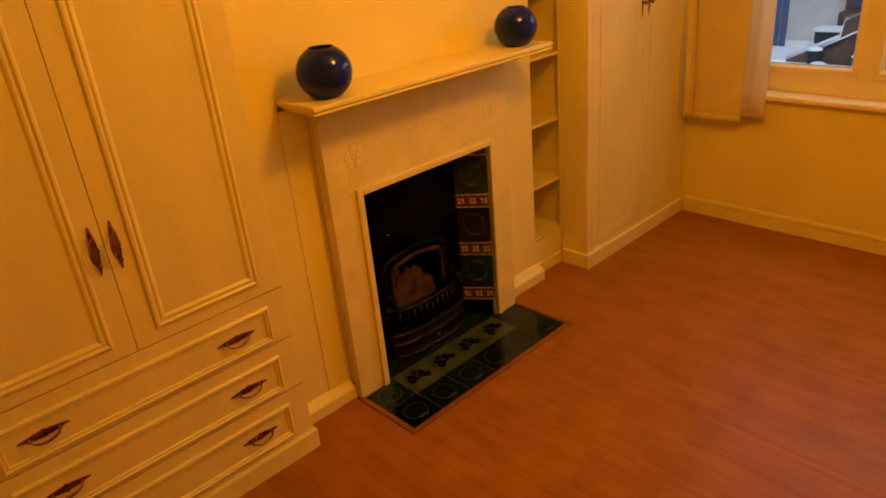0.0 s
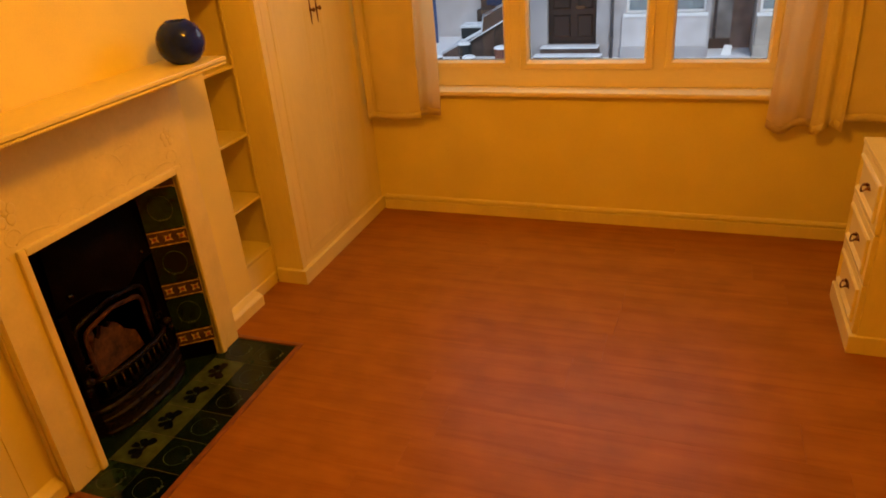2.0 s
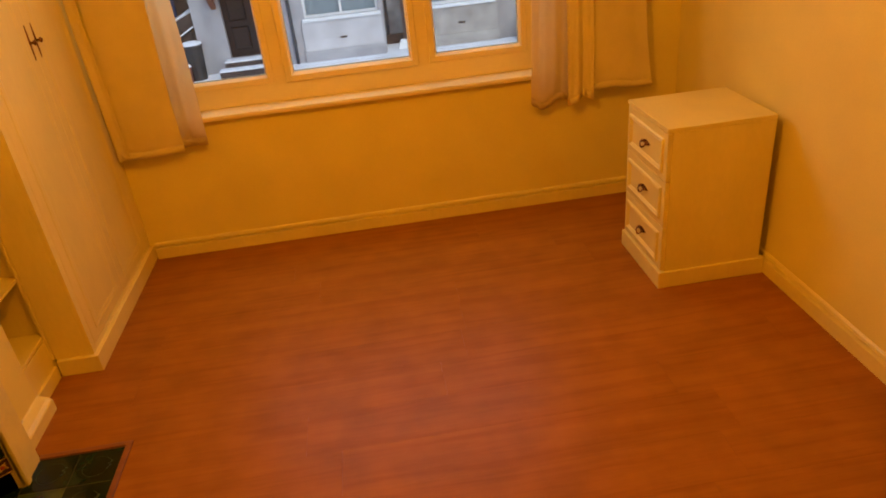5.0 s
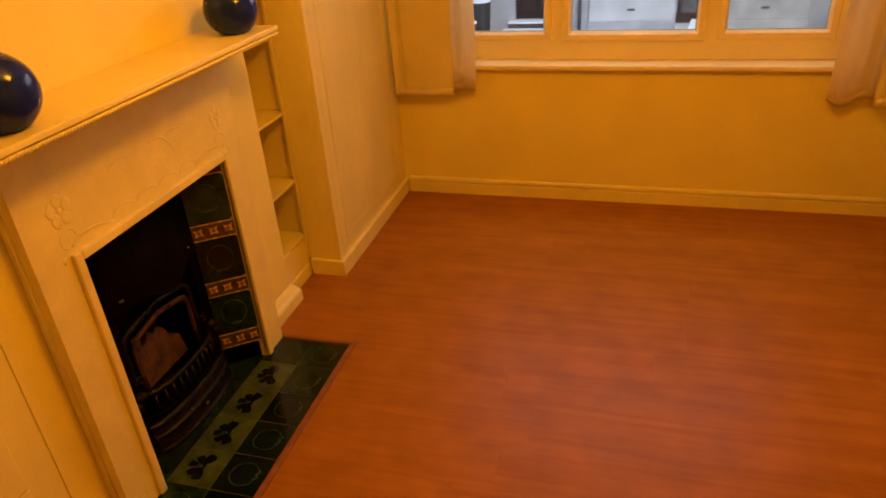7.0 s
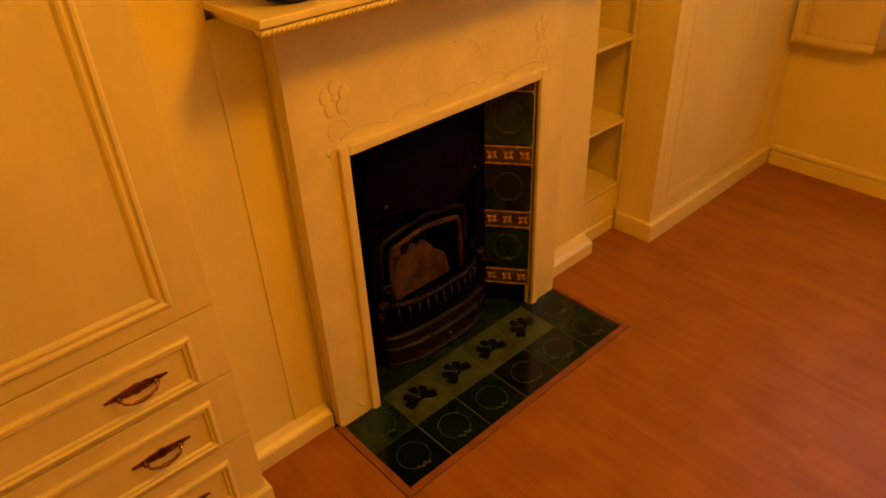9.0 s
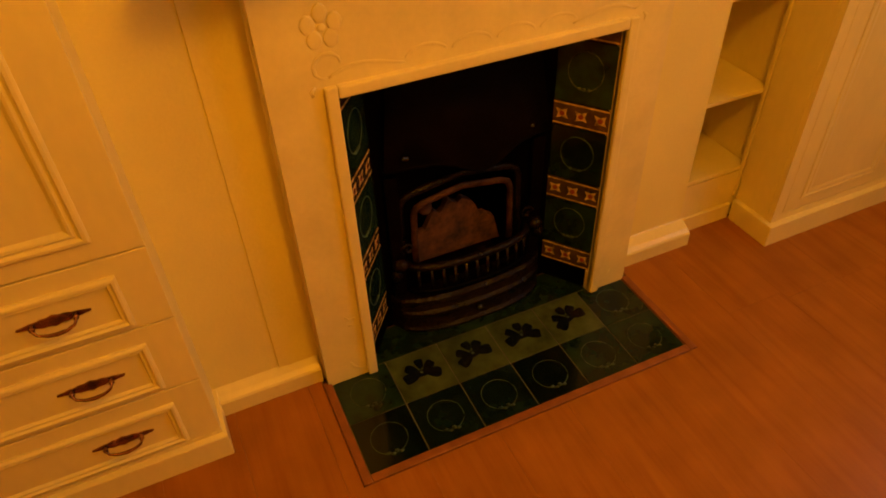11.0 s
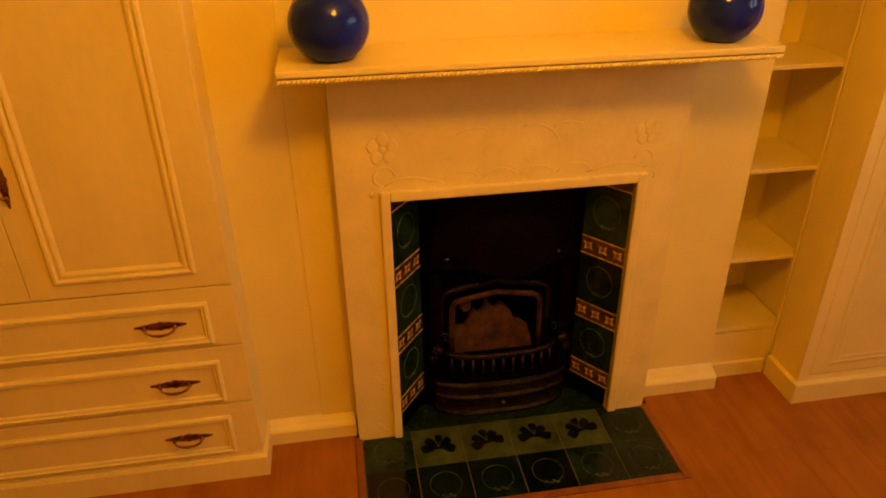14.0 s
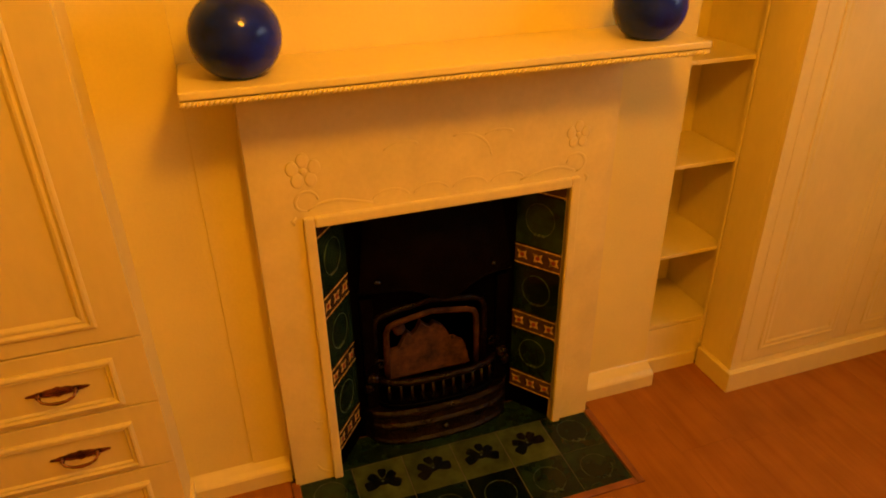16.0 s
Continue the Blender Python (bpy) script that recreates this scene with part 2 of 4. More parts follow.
def thing(name, at, label, category, group="", kind=""):
    ob = new(name)
    ob.location = at
    ob.empty_display_size = 0.05
    return tagged(ob, label, category, group, kind)


def part(name, bm, mat, parent, label="", smooth=False):
    """One mesh object, given in world coordinates, under a thing or a part."""
    ob = link_mesh(name, bm, mat, smooth)
    ob.parent = parent
    if parent.data is None:
        ob.matrix_parent_inverse = Matrix.Translation(-Vector(parent.location))
    return tagged(ob, label)


def setting(name, bm, mat, label, category, smooth=False):
    return tagged(link_mesh(name, bm, mat, smooth), label, category, "", "structure")


def box(x0, x1, y0, y1, z0, z1, bevel=0.0, bm=None):
    bm = bm if bm else bmesh.new()
    m = Matrix.Translation(((x0 + x1) / 2, (y0 + y1) / 2, (z0 + z1) / 2)) @ Matrix.Diagonal((x1 - x0, y1 - y0, z1 - z0, 1))
    got = bmesh.ops.create_cube(bm, size=1, matrix=m)["verts"]
    if bevel:
        edges = {e for v in got for e in v.link_edges}
        bmesh.ops.bevel(bm, geom=list(edges), offset=bevel, segments=2, profile=0.6, affect="EDGES")
    return bm


def tube(points, radius, sides=8, closed=False, bm=None, flat=1.0):
    """A round bar along points; flat squeezes it along x."""
    bm = bm if bm else bmesh.new()
    pts = [Vector(p) for p in points]
    rings, count = [], len(pts)
    for i, p in enumerate(pts):
        a = pts[i - 1] if (i or closed) else p
        b = pts[(i + 1) % count] if (i < count - 1 or closed) else p
        d = (b - a).normalized()
        u = d.cross(Vector((1, 0, 0)) if abs(d.x) < 0.9 else Vector((0, 0, 1))).normalized()
        w = d.cross(u)
        r = radius[i] if isinstance(radius, (list, tuple)) else radius
        ring = []
        for k in range(sides):
            off = r * (math.cos(math.tau * k / sides) * u + math.sin(math.tau * k / sides) * w)
            off.x *= flat
            ring.append(bm.verts.new(p + off))
        rings.append(ring)
    for i in range(count if closed else count - 1):
        r0, r1 = rings[i], rings[(i + 1) % count]
        for k in range(sides):
            bm.faces.new((r0[k], r0[(k + 1) % sides], r1[(k + 1) % sides], r1[k]))
    if not closed:
        bm.faces.new(rings[0])
        bm.faces.new(rings[-1])
    return bm


def lathe(profile, at, sides=48):
    """Turns (radius, height) pairs round a vertical axis."""
    bm, rings = bmesh.new(), []
    for r, z in profile:
        if r < 1e-5:
            rings.append([bm.verts.new((at[0], at[1], at[2] + z))])
        else:
            rings.append([bm.verts.new((at[0] + r * math.cos(math.tau * k / sides), at[1] + r * math.sin(math.tau * k / sides), at[2] + z)) for k in range(sides)])
    for a, b in zip(rings, rings[1:]):
        for k in range(sides):
            j = (k + 1) % sides
            if len(a) == 1:
                bm.faces.new((a[0], b[j], b[k]))
            elif len(b) == 1:
                bm.faces.new((a[k], a[j], b[0]))
            else:
                bm.faces.new((a[k], a[j], b[j], b[k]))
    return bm


def prism(outline, place, h0, h1, bm=None):
    """Extrudes a flat outline of (u, v); place(u, v, h) gives the point."""
    bm = bm if bm else bmesh.new()
    lo = [bm.verts.new(place(u, v, h0)) for u, v in outline]
    hi = [bm.verts.new(place(u, v, h1)) for u, v in outline]
    bm.faces.new(lo)
    bm.faces.new(hi)
    for i in range(len(lo)):
        j = (i + 1) % len(lo)
        bm.faces.new((lo[i], lo[j], hi[j], hi[i]))
    return bm


def moulding(u0, u1, v0, v1, place, profile):
    """A mitred frame: profile holds (distance inward, height) pairs."""
    bm, rings = bmesh.new(), []
    for d, h in profile:
        rings.append([bm.verts.new(place(u, v, h)) for u, v in ((u0 + d, v0 + d), (u1 - d, v0 + d), (u1 - d, v1 - d), (u0 + d, v1 - d))])
    for a, b in zip(rings, rings[1:]):
        for k in range(4):
            j = (k + 1) % 4
            bm.faces.new((a[k], a[j], b[j], b[k]))
    return bm


def pierced(u0, u1, v0, v1, holes, place, thick):
    """A wall of one thickness with openings right through it."""
    us = sorted({u0, u1, *(h[0] for h in holes), *(h[1] for h in holes)})
    vs = sorted({v0, v1, *(h[2] for h in holes), *(h[3] for h in holes)})
    us, vs = [u for u in us if u0 <= u <= u1], [v for v in vs if v0 <= v <= v1]
    bm, verts = bmesh.new(), {}

    def vert(i, j, k):
        if (i, j, k) not in verts:
            verts[i, j, k] = bm.verts.new(place(us[i], vs[j], thick * k))
        return verts[i, j, k]

    def solid(i, j):
        if not (0 <= i < len(us) - 1 and 0 <= j < len(vs) - 1):
            return False
        u, v = (us[i] + us[i + 1]) / 2, (vs[j] + vs[j + 1]) / 2
        return not any(h[0] < u < h[1] and h[2] < v < h[3] for h in holes)

    for i in range(len(us) - 1):
        for j in range(len(vs) - 1):
            if solid(i, j):
                for k in (0, 1):
                    bm.faces.new((vert(i, j, k), vert(i + 1, j, k), vert(i + 1, j + 1, k), vert(i, j + 1, k)))
                for di, dj, a, b in ((-1, 0, (i, j), (i, j + 1)), (1, 0, (i + 1, j), (i + 1, j + 1)), (0, -1, (i, j), (i + 1, j)), (0, 1, (i, j + 1), (i + 1, j + 1))):
                    if not solid(i + di, j + dj):
                        bm.faces.new((vert(*a, 0), vert(*b, 0), vert(*b, 1), vert(*a, 1)))
    return bm


def arc(y, z, ry, rz, a0, a1, x, steps=14):
    return [(x, y + ry * math.cos(radians(a0 + (a1 - a0) * i / steps)), z + rz * math.sin(radians(a0 + (a1 - a0) * i / steps))) for i in range(steps + 1)]


def facing_x(x):
    return lambda u, v, h: (x + h, u, v)


def facing_minus_x(x):
    return lambda u, v, h: (x - h, u, v)


def facing_minus_y(y):
    return lambda u, v, h: (u, y - h, v)


# ---- the room's shell ----
X_R, Y_N, Y_S, CEILING, X_W = 2.90, 1.898, -2.45, 2.42, -0.42
WIN_X0, WIN_X1, WIN_Z0, WIN_Z1 = 0.24, 2.27, 0.696, 2.08

setting("ceiling", box(X_W - 0.1, X_R + 0.12, Y_S - 0.12, Y_N + 0.3, CEILING, CEILING + 0.12), CEIL, "plain white painted bedroom ceiling", "ceiling")
setting("wall_north", pierced(X_W - 0.1, X_R + 0.12, -0.2, CEILING, [(WIN_X0, WIN_X1, WIN_Z0, WIN_Z1)], lambda u, v, h: (u, Y_N + h, v), 0.30), WALL, "cream painted wall under and round the window", "wall")
setting("wall_east", box(X_R, X_R + 0.12, Y_S, Y_N, -0.2, CEILING), WALL, "plain cream painted side wall", "wall")
setting("wall_south", box(X_W, X_R, Y_S - 0.12, Y_S, -0.2, CEILING), WALL, "plain cream painted back wall", "wall")
setting("wall_west", box(X_W - 0.1, X_W, Y_S, Y_N, -0.2, CEILING), WALL, "cream painted party wall behind cupboards", "wall")

OP_L, OP_R, OP_T = -0.340, 0.325, 0.806
BR_L, BR_R, BR_X = -0.576, 0.7135, -0.086
setting("chimney_breast", pierced(BR_L, BR_R, -0.02, CEILING, [(OP_L - 0.02, OP_R + 0.02, -0.02, OP_T + 0.02)], lambda u, v, h: (BR_X - h, u, v), 0.36), WALL, "cream painted chimney breast around the fireplace", "chimney breast")
setting("infill_wall", box(X_W, -0.0575, -0.752, BR_L, -0.02, CEILING), WALL, "cream infill beside the chimney breast", "wall")

setting("plaster_margin", box(BR_X + 0.0005, -0.054, BR_L - 0.004, -0.4745, -0.02, 1.1495, 0.0015), WALL, "cream plaster margin beside the fireplace surround", "wall")


def skirting(name, x0, y0, x1, y1, nx, ny, top=0.092, thick=0.016):
    """A moulded board from one floor point to another that stands out along (nx, ny)."""
    bm = bmesh.new()
    prof = [(0, 0), (thick, 0), (thick, top * 0.66), (thick * 0.05, top * 0.68), (thick * 0.05, top * 0.78), (thick * 0.66, top * 0.80), (thick * 0.5, top * 0.93), (thick * 0.2, top), (0, top)]
    a = [bm.verts.new((x0 + nx * d, y0 + ny * d, z)) for d, z in prof]
    b = [bm.verts.new((x1 + nx * d, y1 + ny * d, z)) for d, z in prof]
    bm.faces.new(a)
    bm.faces.new(b)
    for i in range(len(prof)):
        j = (i + 1) % len(prof)
        bm.faces.new((a[i], a[j], b[j], b[i]))
    return setting(name, bm, GLOSS, "cream gloss moulded skirting board along the wall", "skirting board")


skirting("baseboard_north", 0.085, Y_N, X_R - 0.020, Y_N, 0, -1, 0.088, 0.020)
skirting("baseboard_east", X_R, Y_S, X_R, Y_N, -1, 0, 0.090, 0.020)
skirting("baseboard_south", 0.1, Y_S, X_R - 0.02, Y_S, 0, 1, 0.105, 0.020)


def plain_skirting(name, bm):
    return setting(name, bm, GLOSS, "plain square-edged cream skirting beside the hearth", "skirting board")


def low_skirting(xf, xb, y0, y1):
    """A low board with a sloping top against the chimney breast."""
    return prism([(xb, -0.003), (xf, -0.003), (xf, 0.044), (xf - 0.004, 0.050), (xf - 0.016, 0.058), (xb + 0.004, 0.070), (xb, 0.074)], lambda u, v, h: (u, h, v), y0, y1)


plain_skirting("baseboard_chimney_1", low_skirting(-0.024, -0.0570, -0.744, -0.4805))
plain_skirting("baseboard_chimney_2", low_skirting(-0.038, BR_X + 0.0005, 0.4555, 0.722))


# ---- window ----
def window():
    top = thing("window_1", ((WIN_X0 + WIN_X1) / 2, 2.1, WIN_Z0), "three-light cream painted casement window looking onto the street", "window", kind="structure")
    zs = 0.722
    part("window_sill", box(WIN_X0 + 0.03, WIN_X1 + 0.02, 1.860, Y_N - 0.001, 0.697, zs, 0.009), WIN, top, "cream painted sill board with a rounded nosing")
    part("sill_board", box(WIN_X0 + 0.002, WIN_X1 - 0.002, Y_N - 0.0005, 2.20, 0.698, zs - 0.002), WIN, top)
    part("window_frame", pierced(WIN_X0 + 0.002, WIN_X1 - 0.002, zs - 0.001, WIN_Z1 - 0.002, [(0.371, 0.857, 0.816, 2.012), (0.920, 1.575, 0.816, 2.012), (1.638, 2.135, 0.816, 2.012)], lambda u, v, h: (u, 1.995 + h, v), 0.07), WIN, top)
    for x0, x1, z0, proud in ((0.366, 0.862, 0.811, 0.0), (0.915, 1.580, 0.811, 0.014), (1.633, 2.140, 0.811, 0.0)):
        w = 0.043
        sash = part("sash", moulding(x0, x1, z0, 2.017, facing_minus_y(2.0), [(0, 0), (0, proud + 0.004), (0.005, proud + 0.009), (w - 0.012, proud + 0.009), (w - 0.004, proud - 0.002), (w, proud - 0.012), (w, -0.04), (0, -0.04), (0, 0)]), WIN, top)
        part("glazing_gasket", moulding(x0 + w - 0.003, x1 - w + 0.003, z0 + w - 0.003, 2.017 - w + 0.003, facing_minus_y(2.022), [(0, 0), (0, 0.005), (0.004, 0.004), (0.004, -0.004), (0, -0.004), (0, 0)]), BINM, sash, "thin dark glazing seal")
        pane = part("pane", box(x0 + w - 0.004, x1 - w + 0.004, 2.024, 2.028, z0 + w - 0.004, 2.017 - w + 0.004), GLASS, sash, "clear glass pane")
        pane.visible_shadow = False
    return top


window()


# ---- fitted cupboards ----
def pull(name, place, at, length, parent, vertical, slim=False):
    """Aged brass handle: scalloped backplate, two posts and a curved bail."""
    u0, v0 = at
    pl = (lambda a, b, h: place(u0 + b, v0 + a, h)) if vertical else (lambda a, b, h: place(u0 + a, v0 + b, h))
    out, half = [], length / 2
    for i in range(33):
        s = -1 + 2 * i / 32
        out.append((s * half, 0.0012 + 0.0105 * (1 - abs(s)) ** 0.85 + 0.0012 * math.cos(s * 19) * (1 - abs(s))))
    out += [(a, -b) for a, b in reversed(out)]
    if slim:
        out = [(a, 0.45 * b) for a, b in out]
    plate = part(name, prism(out, pl, -0.001, 0.0035), BRASS, parent, "aged brass handle with a scalloped backplate")
    if slim:
        part("knob", tube([pl(0, 0, 0.002), pl(0, 0, 0.012), pl(0, 0, 0.020), pl(0, 0, 0.026)], [0.006, 0.005, 0.011, 0.006], 12), BRASS, plate, smooth=True)
        return
    s = half * 0.58
    bow = [(-s, 0.0, 0.004), (-s, -0.001, 0.016), (-s * 0.85, -0.009, 0.020), (-s * 0.45, -0.015, 0.022), (0, -0.0165, 0.023), (s * 0.45, -0.015, 0.022), (s * 0.85, -0.009, 0.020), (s, -0.001, 0.016), (s, 0.0, 0.004)]
    part("bail", tube([pl(*b) for b in bow], [0.0035, 0.003, 0.0028, 0.0034, 0.0042, 0.0034, 0.0028, 0.003, 0.0035], 8), BRASS, plate, smooth=True)
    for sgn in (-1, 1):
        part("post", tube([pl(sgn * s, 0, 0.0), pl(sgn * s, 0, 0.010), pl(sgn * s, 0, 0.014)], [0.0065, 0.005, 0.0055], 10), BRASS, plate, smooth=True)


PANEL = [(0, 0), (0, 0.004), (0.004, 0.0075), (0.010, 0.008), (0.014, 0.004), (0.017, 0.003), (0.022, 0.006), (0.027, 0.005), (0.034, 0.0)]
SMALL = [(0, 0), (0, 0.005), (0.004, 0.009), (0.009, 0.010), (0.012, 0.005), (0.015, 0.004), (0.018, 0.006), (0.022, 0.0)]


def wardrobe():
    top = thing("built_in_wardrobe", (-0.15, -1.22, 0), "cream painted built-in wardrobe with two panelled doors over three long drawers", "wardrobe")
    x, y0, y1 = 0.078, -1.690, -0.750
    part("body", box(X_W + 0.002, x - 0.020, y0, y1, 0.07, CEILING - 0.002, 0.003), GLOSS, top)
    part("face_frame", pierced(y0, y1, 0.07, CEILING - 0.002, [(-1.668, -0.740, 0.082, 2.24)], lambda u, v, h: (x - h, u, v), 0.0195), GLOSS, top)
    part("plinth", box(-0.3, 0.094, y0 - 0.004, y1 + 0.010, -0.003, 0.072, 0.004), GLOSS, top)
    fx = facing_x(x + 0.001)
    for a, b, hy in ((-1.6672, -1.2208, -1.247), (-1.2192, -0.7508, -1.193)):
        door = part("door", box(x - 0.0185, x + 0.001, a, b, 0.650, 2.237, 0.002), GLOSS, top)
        part("panel_moulding", moulding(a + 0.062, b - (0.056 if b < -1 else 0.078), 0.690, 2.17, fx, PANEL), GLOSS, door)
        pull("door_handle", fx, (hy, 0.965), 0.135, door, True)
    for z0, z1 in ((0.466, 0.646), (0.274, 0.462), (0.084, 0.270)):
        drawer = part("drawer", box(x - 0.0185, x + 0.001, -1.6672, -0.7508, z0, z1, 0.002), GLOSS, top)
        part("panel_moulding", moulding(-1.617, -0.819, z0 + 0.012, z1 - 0.040, fx, SMALL), GLOSS, drawer)
        for hy in (-1.50, -0.942):
            pull("drawer_handle", fx, (hy, (z0 + z1) / 2 - 0.010), 0.128, drawer, False)
    return top


wardrobe()


def alcove_shelves():
    top = thing("alcove_shelves", (-0.22, 0.825, 0), "cream painted open shelves fitted in the alcove beside the chimney breast", "shelves")
    y0, y1, xf, xb = BR_R + 0.001, 0.966, -0.103, -0.355
    part("back_panel", box(X_W + 0.001, xb, y0, y1, 0.0, CEILING - 0.003), WALL, top)
    part("front_board", box(xf - 0.018, xf, y0, y1, -0.003, 0.176), GLOSS, top)
    part("skirting", box(xf, xf + 0.012, y0 + 0.01, 0.928, -0.003, 0.056, 0.003), GLOSS, top)
    for z in (0.194, 0.461, 0.764, 1.070, 1.376, 1.682, 1.988):
        part("shelf", box(xb, xf, y0, y1 - 0.001, z - 0.013, z, 0.002), GLOSS, top)
    part("edge_strip", box(xf - 0.004, xf + 0.010, 0.938, 0.9435, 0.08, CEILING - 0.003, 0.002), GLOSS, top)
    return top


alcove_shelves()


def corner_cupboard():
    top = thing("built_in_cupboard", (-0.15, 1.41, 0), "cream painted built-in corner cupboard with two panelled doors", "cupboard")
    x, y0, y1 = 0.058, 0.9455, Y_N - 0.002
    part("body", box(-0.095, x - 0.020, y0, y1, 0.07, CEILING - 0.003, 0.003), GLOSS, top)
    part("rear_body", box(X_W + 0.002, -0.0955, 0.9675, y1, 0.0, CEILING - 0.003), GLOSS, top)
    part("face_frame", pierced(y0, y1, 0.07, CEILING - 0.003, [(0.982, 1.842, 0.098, 2.20)], lambda u, v, h: (x - h, u, v), 0.0195), GLOSS, top)
    part("plinth", box(-0.088, 0.077, y0 - 0.017, y1, -0.003, 0.074, 0.004), GLOSS, top)
    fx = facing_x(x + 0.001)
    for a, b, hy in ((0.9828, 1.4113, 1.386), (1.4127, 1.8412, 1.445)):
        door = part("door", box(x - 0.0185, x + 0.001, a, b, 0.100, 2.197, 0.002), GLOSS, top)
        part("panel_moulding", moulding(a + 0.056, b - 0.056, 0.135, 2.13, fx, [(d, 0.4 * h) for d, h in PANEL]), GLOSS, door)
        pull("door_handle", fx, (hy, 1.225), 0.13, door, True, True)
    return top


corner_cupboard()


# ---- fireplace ----
YC = (OP_L + OP_R) / 2


def surround():
    top = thing("fireplace_surround", (-0.01, YC, 0), "cream painted cast-iron fireplace surround with floral relief", "fireplace")
    xf = 0.0
    plate = part("front_plate", pierced(-0.474, 0.448, -0.003, 1.150, [(OP_L, OP_R, -0.003, OP_T)], lambda u, v, h: (xf - h, u, v), -BR_X - 0.0005), IRONPAINT, top)
    bead = 0.026
    for name, a, b, z0, z1 in (("opening_bead", OP_L - bead, OP_L, 0.0, OP_T + bead), ("opening_bead", OP_R, OP_R + bead, 0.0, OP_T + bead), ("opening_bead", OP_L, OP_R, OP_T, OP_T + bead)):
        part(name, box(xf - 0.012, xf + 0.013, a, b, z0, z1, 0.005), IRONPAINT, top)
    part("edge_roll", tube([(xf - 0.032, -0.474, 0.0), (xf - 0.032, -0.474, 1.15)], 0.0045, 10), IRONPAINT, top, smooth=True)
    part("edge_roll", tube([(xf - 0.032, 0.448, 0.0), (xf - 0.032, 0.448, 1.15)], 0.0045, 10), IRONPAINT, top, smooth=True)

    def flower(y, z, r):
        bm = bmesh.new()
        for k in range(5):
            a = math.tau * k / 5 + 0.3
            m = Matrix.Translation((xf, y + r * 0.62 * math.cos(a), z + r * 0.62 * math.sin(a))) @ Matrix.Diagonal((0.0012, r * 0.36, r * 0.46, 1))
            bmesh.ops.create_icosphere(bm, subdivisions=2, radius=1, matrix=m)
        bmesh.ops.create_icosphere(bm, subdivisions=2, radius=1, matrix=Matrix.Translation((xf, y, z)) @ Matrix.Diagonal((0.0022, r * 0.20, r * 0.20, 1)))
        part("flower_relief", bm, IRONPAINT, plate, smooth=True)

    def stem(points, r=0.0042):
        part("stem_relief", tube(points, [r * (0.55 + 0.45 * math.sin(math.pi * i / (len(points) - 1))) for i in range(len(points))], 8, flat=0.19), IRONPAINT, plate, smooth=True)

    for s in (-1, 1):
        def m(y, s=s):
            return YC + s * y
        flower(m(0.345), 0.945, 0.042 if s < 0 else 0.035)
        stem([(0, m(y), z) for y, z in ((0.395, 0.225), (0.385, 0.212), (0.372, 0.214), (0.368, 0.200), (0.378, 0.190), (0.390, 0.193))], 0.0036)
        stem([(0, m(y), z) for y, z in ((0.318, 0.872), (0.322, 0.886), (0.334, 0.895), (0.350, 0.896), (0.364, 0.888), (0.371, 0.874), (0.369, 0.859), (0.359, 0.849), (0.345, 0.847))])
        stem([(0, m(y), z) for y, z in ((0.345, 0.847), (0.335, 0.852), (0.318, 0.860), (0.30, 0.864), (0.27, 0.864), (0.24, 0.858), (0.21, 0.850), (0.19, 0.845))])
        stem([(0, m(y), z) for y, z in ((0.372, 0.835), (0.382, 0.826), (0.378, 0.815))])
        stem([(0, m(y), z) for y, z in ((0.40, 0.060), (0.392, 0.040), (0.378, 0.028), (0.362, 0.024))])
    for y in (-0.155, -0.055, 0.045, 0.145):
        stem(arc(y + YC + 0.01, 0.846, 0.046, 0.026, 165, 15, 0), 0.0036)
    for y, r0, r1 in ((-0.11, 130, 62), (0.035, 108, 5), (0.13, 120, 60)):
        stem(arc(y + YC, 0.918, 0.075, 0.068, r0, r1, 0), 0.0036)
    shelf = part("mantel_shelf", box(BR_X + 0.0005, 0.150, -0.575, 0.574, 1.170, 1.186, 0.004), GLOSS, top, "cream painted mantel shelf with a rope-moulded edge")
    part("bed_mould", box(BR_X + 0.0005, 0.128, -0.555, 0.554, 1.150, 1.170, 0.004), GLOSS, top)
    bm, y = bmesh.new(), -0.570
    while y < 0.570:
        tube([(0.1465, y - 0.0045, 1.1575), (0.1475, y, 1.1620), (0.1465, y + 0.0045, 1.1665)], [0.0026, 0.0036, 0.0026], 7, bm=bm)
        y += 0.0100
    part("rope_edge", bm, GLOSS, shelf, "carved rope bead along the shelf edge", smooth=True)
    part("rope_core", box(0.126, 0.1468, -0.574, 0.573, 1.1575, 1.1668), GLOSS, shelf)


surround()

HALF_F, HALF_B, XF, XB = (OP_R - OP_L) / 2 + 0.004, 0.247, -0.012, -0.132


